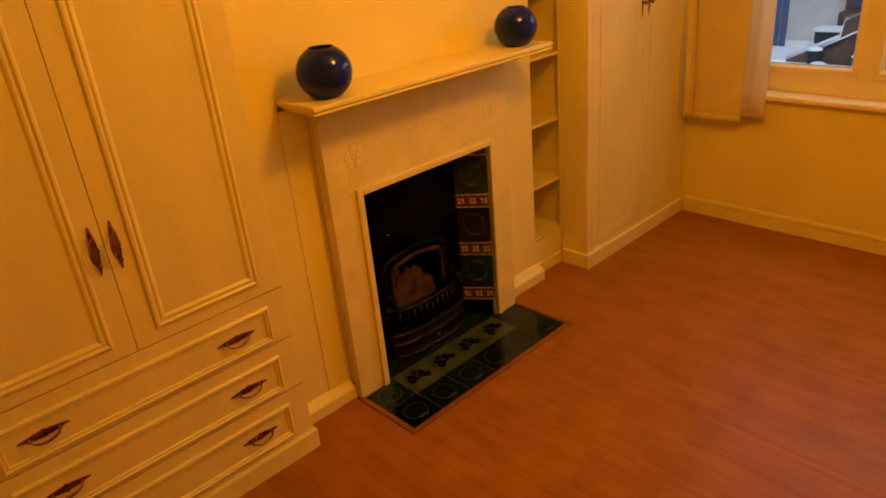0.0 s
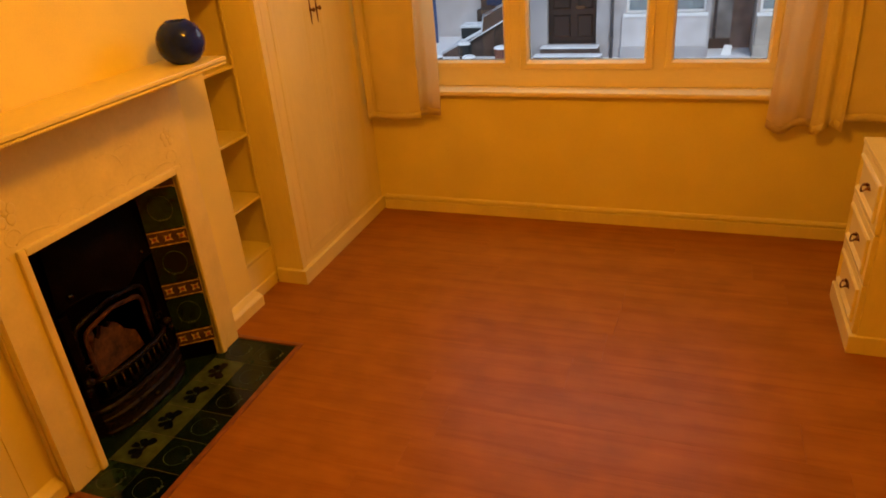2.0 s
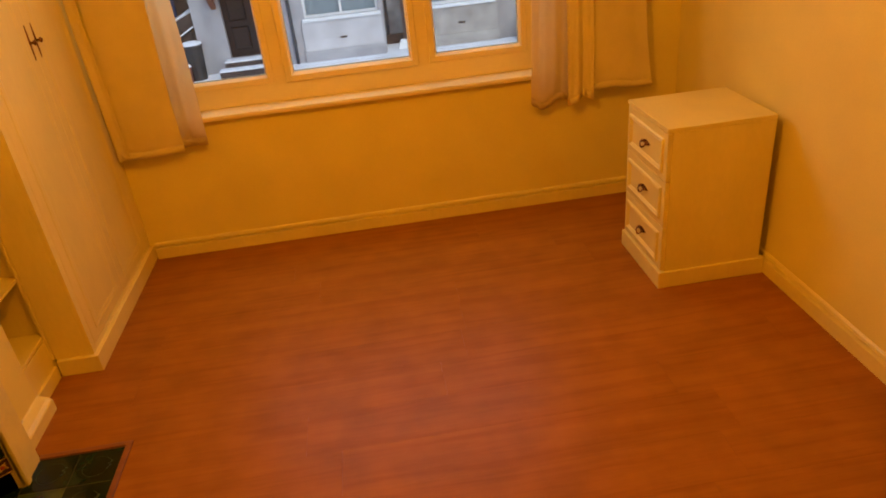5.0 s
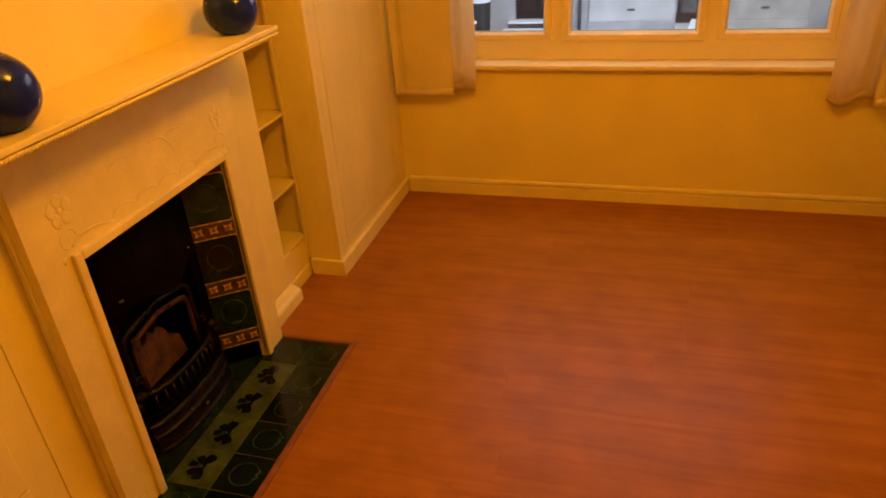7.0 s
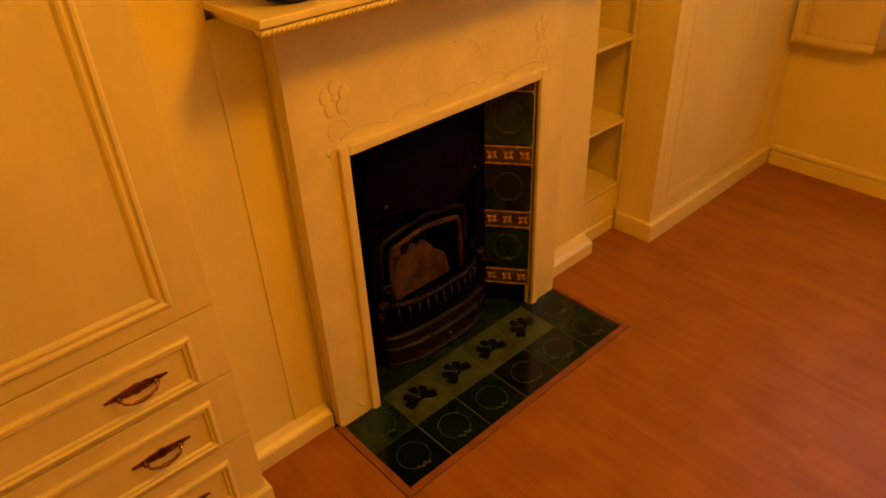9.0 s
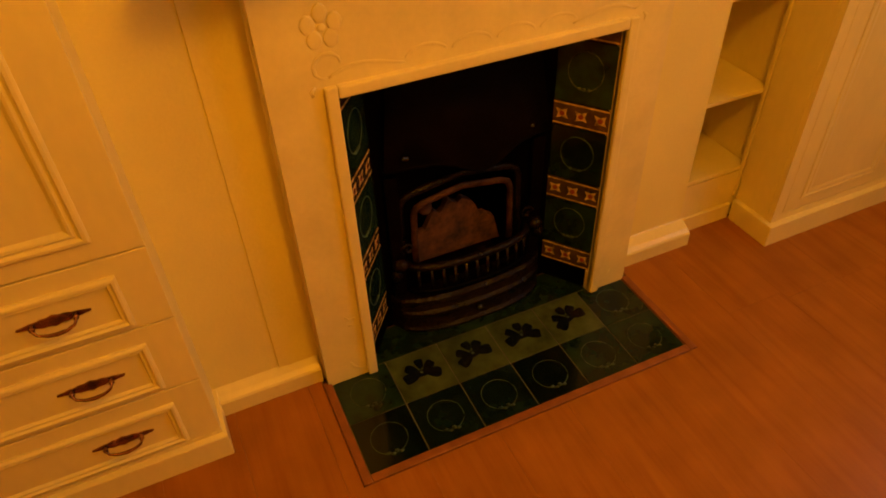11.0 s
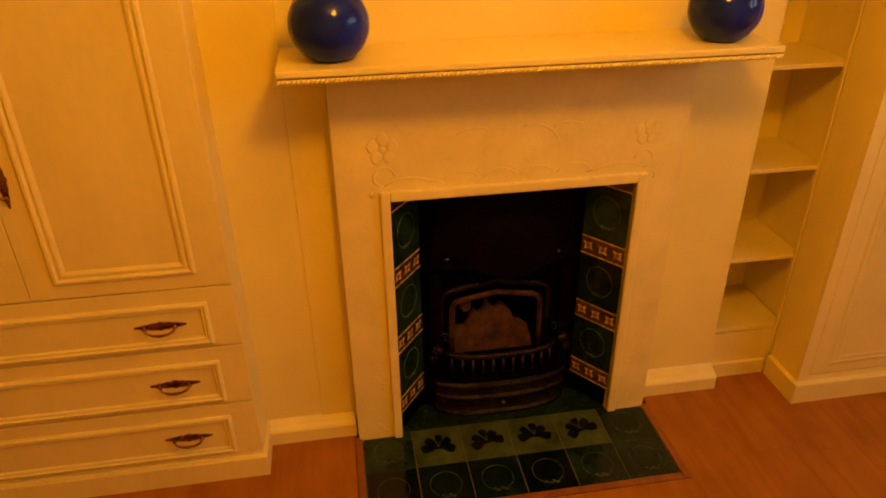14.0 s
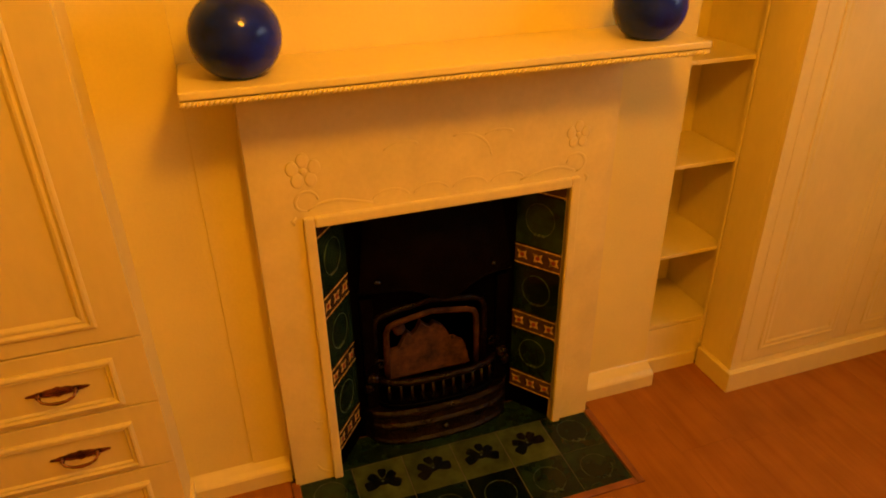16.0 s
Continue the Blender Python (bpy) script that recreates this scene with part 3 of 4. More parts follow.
def tiled_cheek(side):
    """One splayed cheek of glazed tiles between patterned strips."""
    top = thing("tiled_fireplace_cheek", ((XF + XB) / 2, YC + side * 0.29, 0), "splayed fireplace cheek of green glazed tiles and patterned border tiles", "tiles", "fireplace cheeks")
    a, b = Vector((XF, YC + side * HALF_F, 0)), Vector((XB, YC + side * HALF_B, 0))
    along, width = (b - a).normalized(), (b - a).length
    out = Vector((-along.y, along.x, 0))
    if out.y * side > 0:
        out = -out

    def place(u, v, h):
        return a + along * u + out * h + Vector((0, 0, v))

    part("backing", prism([(0, 0), (width, 0), (width, OP_T + 0.015), (0, OP_T + 0.015)], place, -0.02, -0.004), IRON, top)
    g = 0.0015
    for z0, z1 in ((0.594, 0.758), (0.366, 0.525), (0.140, 0.297)):
        tile = part("tile", prism([(g, z0 + g), (width - g, z0 + g), (width - g, z1 - g), (g, z1 - g)], place, -0.004, 0.003), TILE_G, top)
        ring = [place(width / 2 + 0.044 * math.cos(t), (z0 + z1) / 2 + 0.005 + 0.050 * math.sin(t), 0.003) for t in (math.tau * k / 28 for k in range(28))]
        part("tile_ring", tube(ring, 0.0013, 5, True), RING, tile)
        bm = bmesh.new()
        for k in range(3):
            bmesh.ops.create_icosphere(bm, subdivisions=1, radius=0.006, matrix=Matrix.Translation(place(width / 2 - 0.012 + 0.012 * k, (z0 + z1) / 2 - 0.042, 0.001)))
        part("tile_bow", bm, RING, tile, smooth=True)
    for z0, z1 in ((0.760, 0.800), (0.527, 0.592), (0.299, 0.364), (0.073, 0.138)):
        strip = part("border_tile", prism([(g, z0), (width - g, z0), (width - g, z1), (g, z1)], place, -0.004, 0.003), BANDG, top)
        for zz in (z0 + 0.004, z1 - 0.004):
            part("tile_line", prism([(g, zz - 0.0020), (width - g, zz - 0.0020), (width - g, zz + 0.0020), (g, zz + 0.0020)], place, 0.003, 0.0038), YELLOW, strip)
        if z1 - z0 > 0.045:
            zc = (z0 + z1) / 2
            for k in range(3):
                u = width * (k + 0.5) / 3
                petals = [(u + (0.0215 if n % 2 == 0 else 0.0105) * math.cos(math.tau * n / 8 + 0.70), zc + (0.0195 if n % 2 == 0 else 0.0095) * math.sin(math.tau * n / 8 + 0.70)) for n in range(8)]
                part("tile_flower", prism(petals, place, 0.003, 0.004), YELLOW, strip)
                part("flower_centre", prism([(u + 0.0072 * math.cos(math.tau * n / 8), zc + 0.0072 * math.sin(math.tau * n / 8)) for n in range(8)], place, 0.004, 0.0046), REDG, strip)


tiled_cheek(-1)
tiled_cheek(1)


def bowed(profile, y_half, x_back, steps=24):
    """A bow-fronted casting; profile holds (how far the bow comes forward, height) pairs."""
    bm, rows = bmesh.new(), []
    for depth, z in profile:
        row = []
        for i in range(steps + 1):
            s = -1 + 2 * i / steps
            row.append(bm.verts.new((x_back + depth * (1 - abs(s) ** 2.6) ** 0.5, YC + y_half * s, z)))
        rows.append(row)
    for a, b in zip(rows, rows[1:]):
        for i in range(steps):
            bm.faces.new((a[i], a[i + 1], b[i + 1], b[i]))
    bm.faces.new(rows[0])
    bm.faces.new(rows[-1])
    return bm


def fire_insert():
    top = thing("cast_iron_fire_insert", (XB, YC, 0), "sooty black cast-iron fire insert with hood and grate", "fire grate")
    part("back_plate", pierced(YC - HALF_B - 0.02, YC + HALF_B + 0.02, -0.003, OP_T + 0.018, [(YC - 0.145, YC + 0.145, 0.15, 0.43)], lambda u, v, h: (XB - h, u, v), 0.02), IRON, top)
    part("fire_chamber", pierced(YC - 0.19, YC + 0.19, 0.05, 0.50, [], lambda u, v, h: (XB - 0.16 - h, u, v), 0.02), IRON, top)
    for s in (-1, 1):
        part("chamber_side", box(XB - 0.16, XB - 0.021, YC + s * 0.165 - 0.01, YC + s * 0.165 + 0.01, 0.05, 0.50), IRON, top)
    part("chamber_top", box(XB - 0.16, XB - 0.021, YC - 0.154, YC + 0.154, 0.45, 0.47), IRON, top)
    hump, n = [], 18
    for i in range(n + 1):
        s = -1 + 2 * i / n
        hump.append((YC - 0.02 + 0.125 * s, 0.258 + 0.078 * max(0.0, 1 - (s - 0.05) ** 2 * 1.5) + 0.010 * math.sin(i * 1.7) + 0.008 * math.sin(i * 4.1) - 0.030 * max(0.0, 1 - abs(s - 0.72) / 0.2)))
    part("fireclay_back", prism([(YC - 0.145, 0.16), (YC + 0.125, 0.16)] + list(reversed(hump)), facing_x(XB - 0.062), 0, 0.02), ASH, top, "rust-brown fireclay back coated with soot")
    bm = bmesh.new()
    bmesh.ops.create_icosphere(bm, subdivisions=2, radius=1, matrix=Matrix.Translation((XB - 0.03, YC - 0.105, 0.352)) @ Matrix.Diagonal((0.016, 0.020, 0.024, 1)))
    part("cinder", bm, ASH, top, smooth=True)
    hoop = [(0.140, 0.20), (0.139, 0.30), (0.138, 0.372), (0.130, 0.392), (0.110, 0.401), (0.060, 0.410), (0.0, 0.420)]
    path = [(XB + 0.012, YC - 0.015 - y, z) for y, z in hoop] + [(XB + 0.012, YC - 0.015 + y, z) for y, z in reversed(hoop[:-1])]
    part("arch_rim", tube(path, 0.0095, 10, flat=0.7), RUST, top, "worn brown arch around the fire opening", smooth=True)
    outer = [(XB + 0.004, YC + (p[1] - YC) * 1.22, 0.21 + (p[2] - 0.21) * 1.17) for p in path]
    part("arch_moulding", tube(outer, 0.010, 8), SOOT, top, smooth=True)
    lip = [(XB + 0.02 + 0.05 * (1 - abs(s) ** 2), YC + 0.225 * s, 0.545 - 0.050 * math.exp(-((s - 0.08) / 0.34) ** 2) - 0.020 * abs(s) ** 3) for s in (-1 + i / 16 for i in range(33))]
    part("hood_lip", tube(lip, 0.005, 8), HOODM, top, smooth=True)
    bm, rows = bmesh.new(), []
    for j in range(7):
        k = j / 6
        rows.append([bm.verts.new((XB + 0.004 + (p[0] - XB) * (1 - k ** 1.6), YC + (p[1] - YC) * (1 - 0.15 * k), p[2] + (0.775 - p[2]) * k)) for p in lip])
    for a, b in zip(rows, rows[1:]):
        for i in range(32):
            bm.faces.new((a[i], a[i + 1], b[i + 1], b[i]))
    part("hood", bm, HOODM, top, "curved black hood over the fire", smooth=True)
    for y in (-0.178, -0.172, -0.135, 0.118, 0.128, 0.160):
        bm = bmesh.new()
        bmesh.ops.create_icosphere(bm, subdivisions=2, radius=0.0085, matrix=Matrix.Translation((XB + 0.044, YC + y, 0.560 + 0.25 * (abs(y) - 0.15))))
        part("stud", bm, SHINE, top, smooth=True)

    def bow(s, depth, half, z):
        return (XB + depth * (1 - abs(s) ** 2.6) ** 0.5, YC + half * s, z)

    for z, r, mat in ((0.215, 0.0105, SOOT), (0.128, 0.008, IRON)):
        part("grate_rail", tube([bow(-1 + i / 14, 0.062, 0.185, z) for i in range(29)], r, 8), mat, top, smooth=True)
    for k in range(11):
        s = -0.86 + 1.72 * k / 10
        part("grate_bar", tube([bow(s, 0.062, 0.185, 0.125), bow(s, 0.066, 0.185, 0.170), bow(s, 0.062, 0.185, 0.216)], [0.0045, 0.006, 0.0045], 8), SHINE, top, smooth=True)
    for s in (-1, 1):
        bm = bmesh.new()
        bmesh.ops.create_icosphere(bm, subdivisions=2, radius=1, matrix=Matrix.Translation((XB + 0.022, YC + s * 0.203, 0.228)) @ Matrix.Diagonal((0.018, 0.022, 0.018, 1)))
        bmesh.ops.create_icosphere(bm, subdivisions=2, radius=1, matrix=Matrix.Translation((XB + 0.020, YC + s * 0.215, 0.196)) @ Matrix.Diagonal((0.014, 0.016, 0.020, 1)))
        part("grate_boss", bm, SOOT, top, "worn brown-black boss at the grate end", smooth=True)
        curl = [(XB + 0.014, YC + s * (0.176 + 0.020 * (1 - k / 16) * math.cos(k * 0.55)), 0.268 + 0.020 * (1 - k / 16) * math.sin(k * 0.55)) for k in range(15)]
        part("scroll", tube(curl, 0.0045, 6), SOOT, top, smooth=True)
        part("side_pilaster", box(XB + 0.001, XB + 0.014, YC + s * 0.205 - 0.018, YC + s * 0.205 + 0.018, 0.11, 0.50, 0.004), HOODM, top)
    prof = [(0.088, -0.003), (0.092, 0.010), (0.084, 0.018), (0.080, 0.030), (0.078, 0.050), (0.084, 0.057), (0.084, 0.066), (0.074, 0.072), (0.070, 0.090), (0.076, 0.097), (0.074, 0.106), (0.062, 0.112)]
    apron = part("ash_apron", bowed(prof, 0.232, XB), SOOT, top, "bow-fronted black and brown ash-pan cover")
    bm = bmesh.new()
    bmesh.ops.create_icosphere(bm, subdivisions=2, radius=0.012, matrix=Matrix.Translation((XB + 0.082, YC, 0.040)))
    part("apron_knob", bm, SHINE, apron, smooth=True)


fire_insert()


def hearth():
    top = thing("tiled_hearth", (0.13, YC, -0.01), "sunken hearth of green glazed tiles with circle and flower motifs", "hearth")
    part("bed", box(-0.12, 0.300, -0.470, 0.447, -0.03, -0.0036), GROUT, top)
    part("tile_slip", box(-0.125, -0.0140, -0.340, 0.325, -0.010, -0.002, 0.001), TILE_G, top)
    ys = [-0.464 + 0.1512 * i for i in range(7)]
    rows = ((-0.012, 0.138), (0.1395, 0.290))
    zt = -0.002
    for r, (x0, x1) in enumerate(rows):
        for c in range(6):
            y0, y1 = ys[c] + 0.0014, ys[c + 1] - 0.0014
            xc, yc = (x0 + x1) / 2, (y0 + y1) / 2
            floral = r == 0 and 1 <= c <= 4
            mat = TILE_L if floral else (TILE_G if r == 0 or c >= 4 else TILE_D)
            tile = part("tile", box(x0, x1, y0, y1, -0.010, zt, 0.0015), mat, top, "olive tile with a dark flower" if floral else "")
            if floral:
                turn = (0.10, -0.22, 0.05, -0.30)[c - 1]
                for k, (lean_to, reach, long, wide) in enumerate(((3, 0.031, 0.019, 0.0120), (54, 0.030, 0.021, 0.0130), (-56, 0.030, 0.021, 0.0130), (106, 0.033, 0.026, 0.0165), (-108, 0.033, 0.026, 0.0165), (180, 0.004, 0.013, 0.013))):
                    ang = radians(lean_to) - math.pi / 2 + turn
                    dy, dx = reach * math.cos(ang), reach * math.sin(ang)
                    outline = []
                    for n in range(18):
                        t = math.tau * n / 18
                        u = long * math.cos(t) * (1 - 0.22 * max(0.0, math.cos(t)) ** 6)
                        v = wide * math.sin(t) * (1 + 0.30 * math.cos(t)) + 0.0010 * math.sin(3 * t + k + c)
                        outline.append((u * math.cos(ang) - v * math.sin(ang), u * math.sin(ang) + v * math.cos(ang)))
                    part("petal", prism(outline, lambda u, v, h, dy=dy, dx=dx: (xc + dx + v, yc + dy + u, zt + h), -0.001, 0.0006 + 0.0001 * k), PETAL, tile)
                part("flower_centre", prism([(0.0042 * math.cos(math.tau * n / 10), 0.0042 * math.sin(math.tau * n / 10)) for n in range(10)], lambda u, v, h: (xc + v, yc + u, zt + h), 0.0005, 0.0015), RING, tile)
            else:
                part("tile_ring", tube([(xc + 0.046 * math.cos(math.tau * n / 30), yc + 0.046 * math.sin(math.tau * n / 30), zt - 0.0007) for n in range(30)], 0.0013, 5, True), RING, tile)
                bm = bmesh.new()
                for k in range(4):
                    bmesh.ops.create_icosphere(bm, subdivisions=1, radius=1, matrix=Matrix.Translation((xc + 0.040 + 0.006 * (k % 2), yc - 0.016 + 0.0105 * k, zt)) @ Matrix.Diagonal((0.005, 0.007, 0.0015, 1)))
                part("tile_bow", bm, RING, tile, smooth=True)
    y0, y1, x1 = -0.4655, 0.4445, 0.2915
    for name, b in (("beading", box(-0.010, x1 + 0.022, y0 - 0.022, y0, -0.012, 0.004, 0.003)), ("beading", box(x1, x1 + 0.022, y0 + 0.0005, y1 - 0.0005, -0.012, 0.004, 0.003)), ("beading", box(-0.004, x1 + 0.022, y1, y1 + 0.022, -0.012, 0.004, 0.003))):
        part(name, b, BEAD, top, "red-brown wooden beading around the tiles")


hearth()


# ---- vases on the mantel shelf ----
def vase(y, r, x):
    top = thing("globe_vase", (x, y, 1.186), "glossy cobalt-blue globe vase on the mantel shelf", "vase", "pair of blue vases")
    q = 0.972
    prof = [(0.0, 0.003), (r * 0.46, 0.0), (r * 0.50, 0.003)]
    prof += [(r * math.cos(radians(a)), q * (r * 0.88 + r * math.sin(radians(a)))) for a in range(-58, 66, 6)]
    rim = r * math.cos(radians(64))
    zt = q * (r * 0.88 + r * math.sin(radians(64)))
    prof += [(rim - 0.004, zt - 0.002)]
    prof += [((r - 0.007) * math.cos(radians(a)), q * (r * 0.88 + (r - 0.007) * math.sin(radians(a)))) for a in range(55, -54, -12)] + [(0.0, 0.012)]
    part("bowl", lathe(prof, (x, y, 1.186)), BLUE, top, smooth=True)
    part("rim", tube([(x + rim * math.cos(math.tau * k / 40), y + rim * math.sin(math.tau * k / 40), 1.186 + zt - 0.001) for k in range(40)], 0.0018, 8, True), BLUE, top, "rounded dark rim", smooth=True)
    part("foot", lathe([(0.0, 0.0), (r * 0.46, 0.0), (r * 0.48, 0.002), (r * 0.46, 0.005), (0.0, 0.005)], (x, y, 1.1858)), BLUE, top, smooth=True)


vase(-0.455, 0.0875, 0.058)
vase(0.458, 0.0838, 0.060)


# ---- curtains ----
def curtain(x0, x1, y, bottom, folds, depth, mat, name, label, seed, slant=0.0, hem=0.0, flare=0.0):
    """A hanging cloth with soft folds and a stitched hem; flare spreads its far lower corner."""
    rnd = random.Random(seed)
    ph = [rnd.uniform(0, 6.28) for _ in range(4)]
    z1 = 2.17

    def point(u, v, proud=0.0):
        soft = 0.6 + 0.4 * (1 - v)
        w = math.sin(u * folds * math.tau + ph[0] + 0.3 * math.sin(v * 3 + ph[1])) + 0.35 * math.sin(u * folds * 2.3 * math.tau + ph[2])
        x = x0 + (x1 - x0) * u + slant * (1 - v) * (u - 0.5) + flare * u * (1 - v) ** 3 + 0.006 * math.sin(v * 7 + ph[3])
        z = bottom + (z1 - bottom) * v + (hem * math.sin(u * folds * math.tau * 0.8 + ph[1]) + hem * 0.7 * (u - 0.5)) * (1 - v) ** 3
        return (x, y + depth * w * soft - proud, z + 0.0015 * math.sin(u * 61 + ph[2]) * (1 - v) ** 6)

    def sheet(v0, v1, nu, nv, proud):
        bm, grid = bmesh.new(), []
        for j in range(nv + 1):
            grid.append([bm.verts.new(point(i / nu, v0 + (v1 - v0) * j / nv, proud)) for i in range(nu + 1)])
        for j in range(nv):
            for i in range(nu):
                bm.faces.new((grid[j][i], grid[j][i + 1], grid[j + 1][i + 1], grid[j + 1][i]))
        return bm

    top = thing(name, ((x0 + x1) / 2, y, bottom), label, "curtain", "window curtains")
    for piece, bm, thick in (("cloth", sheet(0, 1, 110, 26, 0.0), 0.0025), ("hem", sheet(0.0005, 0.024, 110, 2, 0.0022), 0.0006)):
        ob = part(piece, bm, mat, top, "" if piece == "cloth" else "turned-up stitched hem", smooth=True)
        s = ob.modifiers.new("thickness", "SOLIDIFY")
        s.thickness = thick
    return top


curtain(0.120, 0.395, 1.822, 0.574, 0.9, 0.004, CURT, "curtain", "short cream cloth curtain hanging beside the window", 3, hem=0.003)
curtain(0.078, 0.128, 1.806, 0.580, 0.6, 0.005, CURT, "curtain", "narrow folded edge of a cream curtain", 6, hem=0.003)
curtain(0.365, 0.492, 1.838, 0.598, 1.2, 0.006, LINING, "curtain_lining", "pale thin curtain lining lit by the window", 5, slant=0.03)
curtain(2.405, 2.650, 1.815, 0.612, 1.1, 0.006, CURT, "curtain", "short cream cloth curtain with uneven hem beside the window", 8, hem=0.012, flare=0.092)
curtain(2.290, 2.420, 1.806, 0.578, 1.2, 0.014, CURT, "curtain", "narrow gathered cream curtain with a low pointed hem", 12, hem=0.014)
curtain(2.140, 2.310, 1.830, 0.572, 1.6, 0.006, LINING, "curtain_lining", "pale thin curtain lining lit by the window", 9, slant=0.05, hem=0.02)


def curtain_rail():
    top = thing("curtain_rail", (1.3, 1.80, 2.18), "white curtain rail fixed above the window", "curtain rail")
    part("rail", box(0.08, 2.78, 1.80, 1.855, 2.165, 2.185, 0.003), UPVC, top)
    for x in (0.2, 1.3, 2.6):
        part("bracket", box(x - 0.01, x + 0.01, 1.855, Y_N, 2.17, 2.195, 0.002), UPVC, top)


curtain_rail()


# ---- chest of drawers ----
def bedside_chest():
    top = thing("chest_of_drawers", (2.64, 1.09, 0), "small cream painted three-drawer chest standing against the wall", "chest of drawers")
    x0, x1, y0, y1, z1 = 2.418, 2.856, 0.902, 1.318, 0.692
    part("carcass", box(x0 + 0.018, x1, y0, y1, 0.074, z1, 0.003), GLOSS, top)
    part("top_board", box(x0 - 0.003, x1, y0, y1 + 0.002, z1 + 0.0005, z1 + 0.018, 0.003), GLOSS, top)
    part("plinth", box(x0 - 0.010, x1 + 0.020, y0 - 0.010, y1 + 0.006, 0.0, 0.076, 0.004), GLOSS, top)
    fx = facing_minus_x(x0)
    for z0, z2 in ((0.082, 0.280), (0.285, 0.483), (0.488, 0.687)):
        drawer = part("drawer", box(x0, x0 + 0.0178, y0 + 0.004, y1 - 0.004, z0, z2, 0.002), GLOSS, top)
        part("panel_moulding", moulding(y0 + 0.035, y1 - 0.035, z0 + 0.028, z2 - 0.028, fx, SMALL), GLOSS, drawer)
        pull("drawer_handle", fx, ((y0 + y1) / 2, (z0 + z2) / 2), 0.078, drawer, False)


bedside_chest()


# ---- pendant lamp ----
def pendant():
    top = thing("pendant_lamp", (BULB[0], BULB[1], CEILING), "bare tungsten bulb hanging from the ceiling", "lamp")
    part("ceiling_rose", lathe([(0, 0), (0.045, 0), (0.043, -0.012), (0.02, -0.022), (0, -0.022)], (BULB[0], BULB[1], CEILING), 24), CORD, top, smooth=True)
    part("flex", tube([(BULB[0], BULB[1], CEILING - 0.02), (BULB[0], BULB[1], BULB[2] + 0.13)], 0.0035, 8), CORD, top, smooth=True)
    part("lamp_holder", lathe([(0, 0.13), (0.012, 0.13), (0.018, 0.11), (0.018, 0.085), (0, 0.085)], BULB, 20), CORD, top, smooth=True)


pendant()


# ---- the street outside ----
GZ, HY = -2.34, 17.0
setting("ground", box(-160, 160, -160, 160, GZ - 0.3, GZ), SNOW, "snow-covered ground outside the house", "ground")
setting("road", box(-120, 120, 5.5, 11.0, GZ - 0.2, GZ + 0.004), ROAD, "wet dark street with slush", "road")
setting("pavement", box(-120, 120, 11.0, 13.0, GZ - 0.2, GZ + 0.06), SNOW, "snowy pavement across the street", "pavement")


tagged(link_mesh("lower_storey", box(X_W - 0.1, X_R + 0.12, Y_S - 0.12, Y_N + 0.30, GZ - 0.02, -0.205), DASH), "rendered lower storey under the bedroom", "house wall", "", "structure")


def house_window(parent, x0, x1, z0, z1, lights, y):
    w = part("window", pierced(x0, x1, z0, z1, [(x0 + 0.06 + (x1 - x0 - 0.06) / lights * i, x0 + (x1 - x0 - 0.06) / lights * (i + 1), z0 + 0.06, z1 - 0.06) for i in range(lights)], lambda u, v, h: (u, y + 0.06 + h, v), 0.07), UPVC, parent, "white plastic framed window")
    part("pane", box(x0 + 0.02, x1 - 0.02, y + 0.10, y + 0.106, z0 + 0.02, z1 - 0.02), GLASS, w).visible_shadow = False
    part("net_curtain", box(x0 + 0.01, x1 - 0.01, y + 0.19, y + 0.20, z0 + 0.01, z1 - 0.01), NET, w)
    part("sill", box(x0 - 0.06, x1 + 0.06, y - 0.09, y + 0.06, z0 - 0.08, z0, 0.01), UPVC, w)


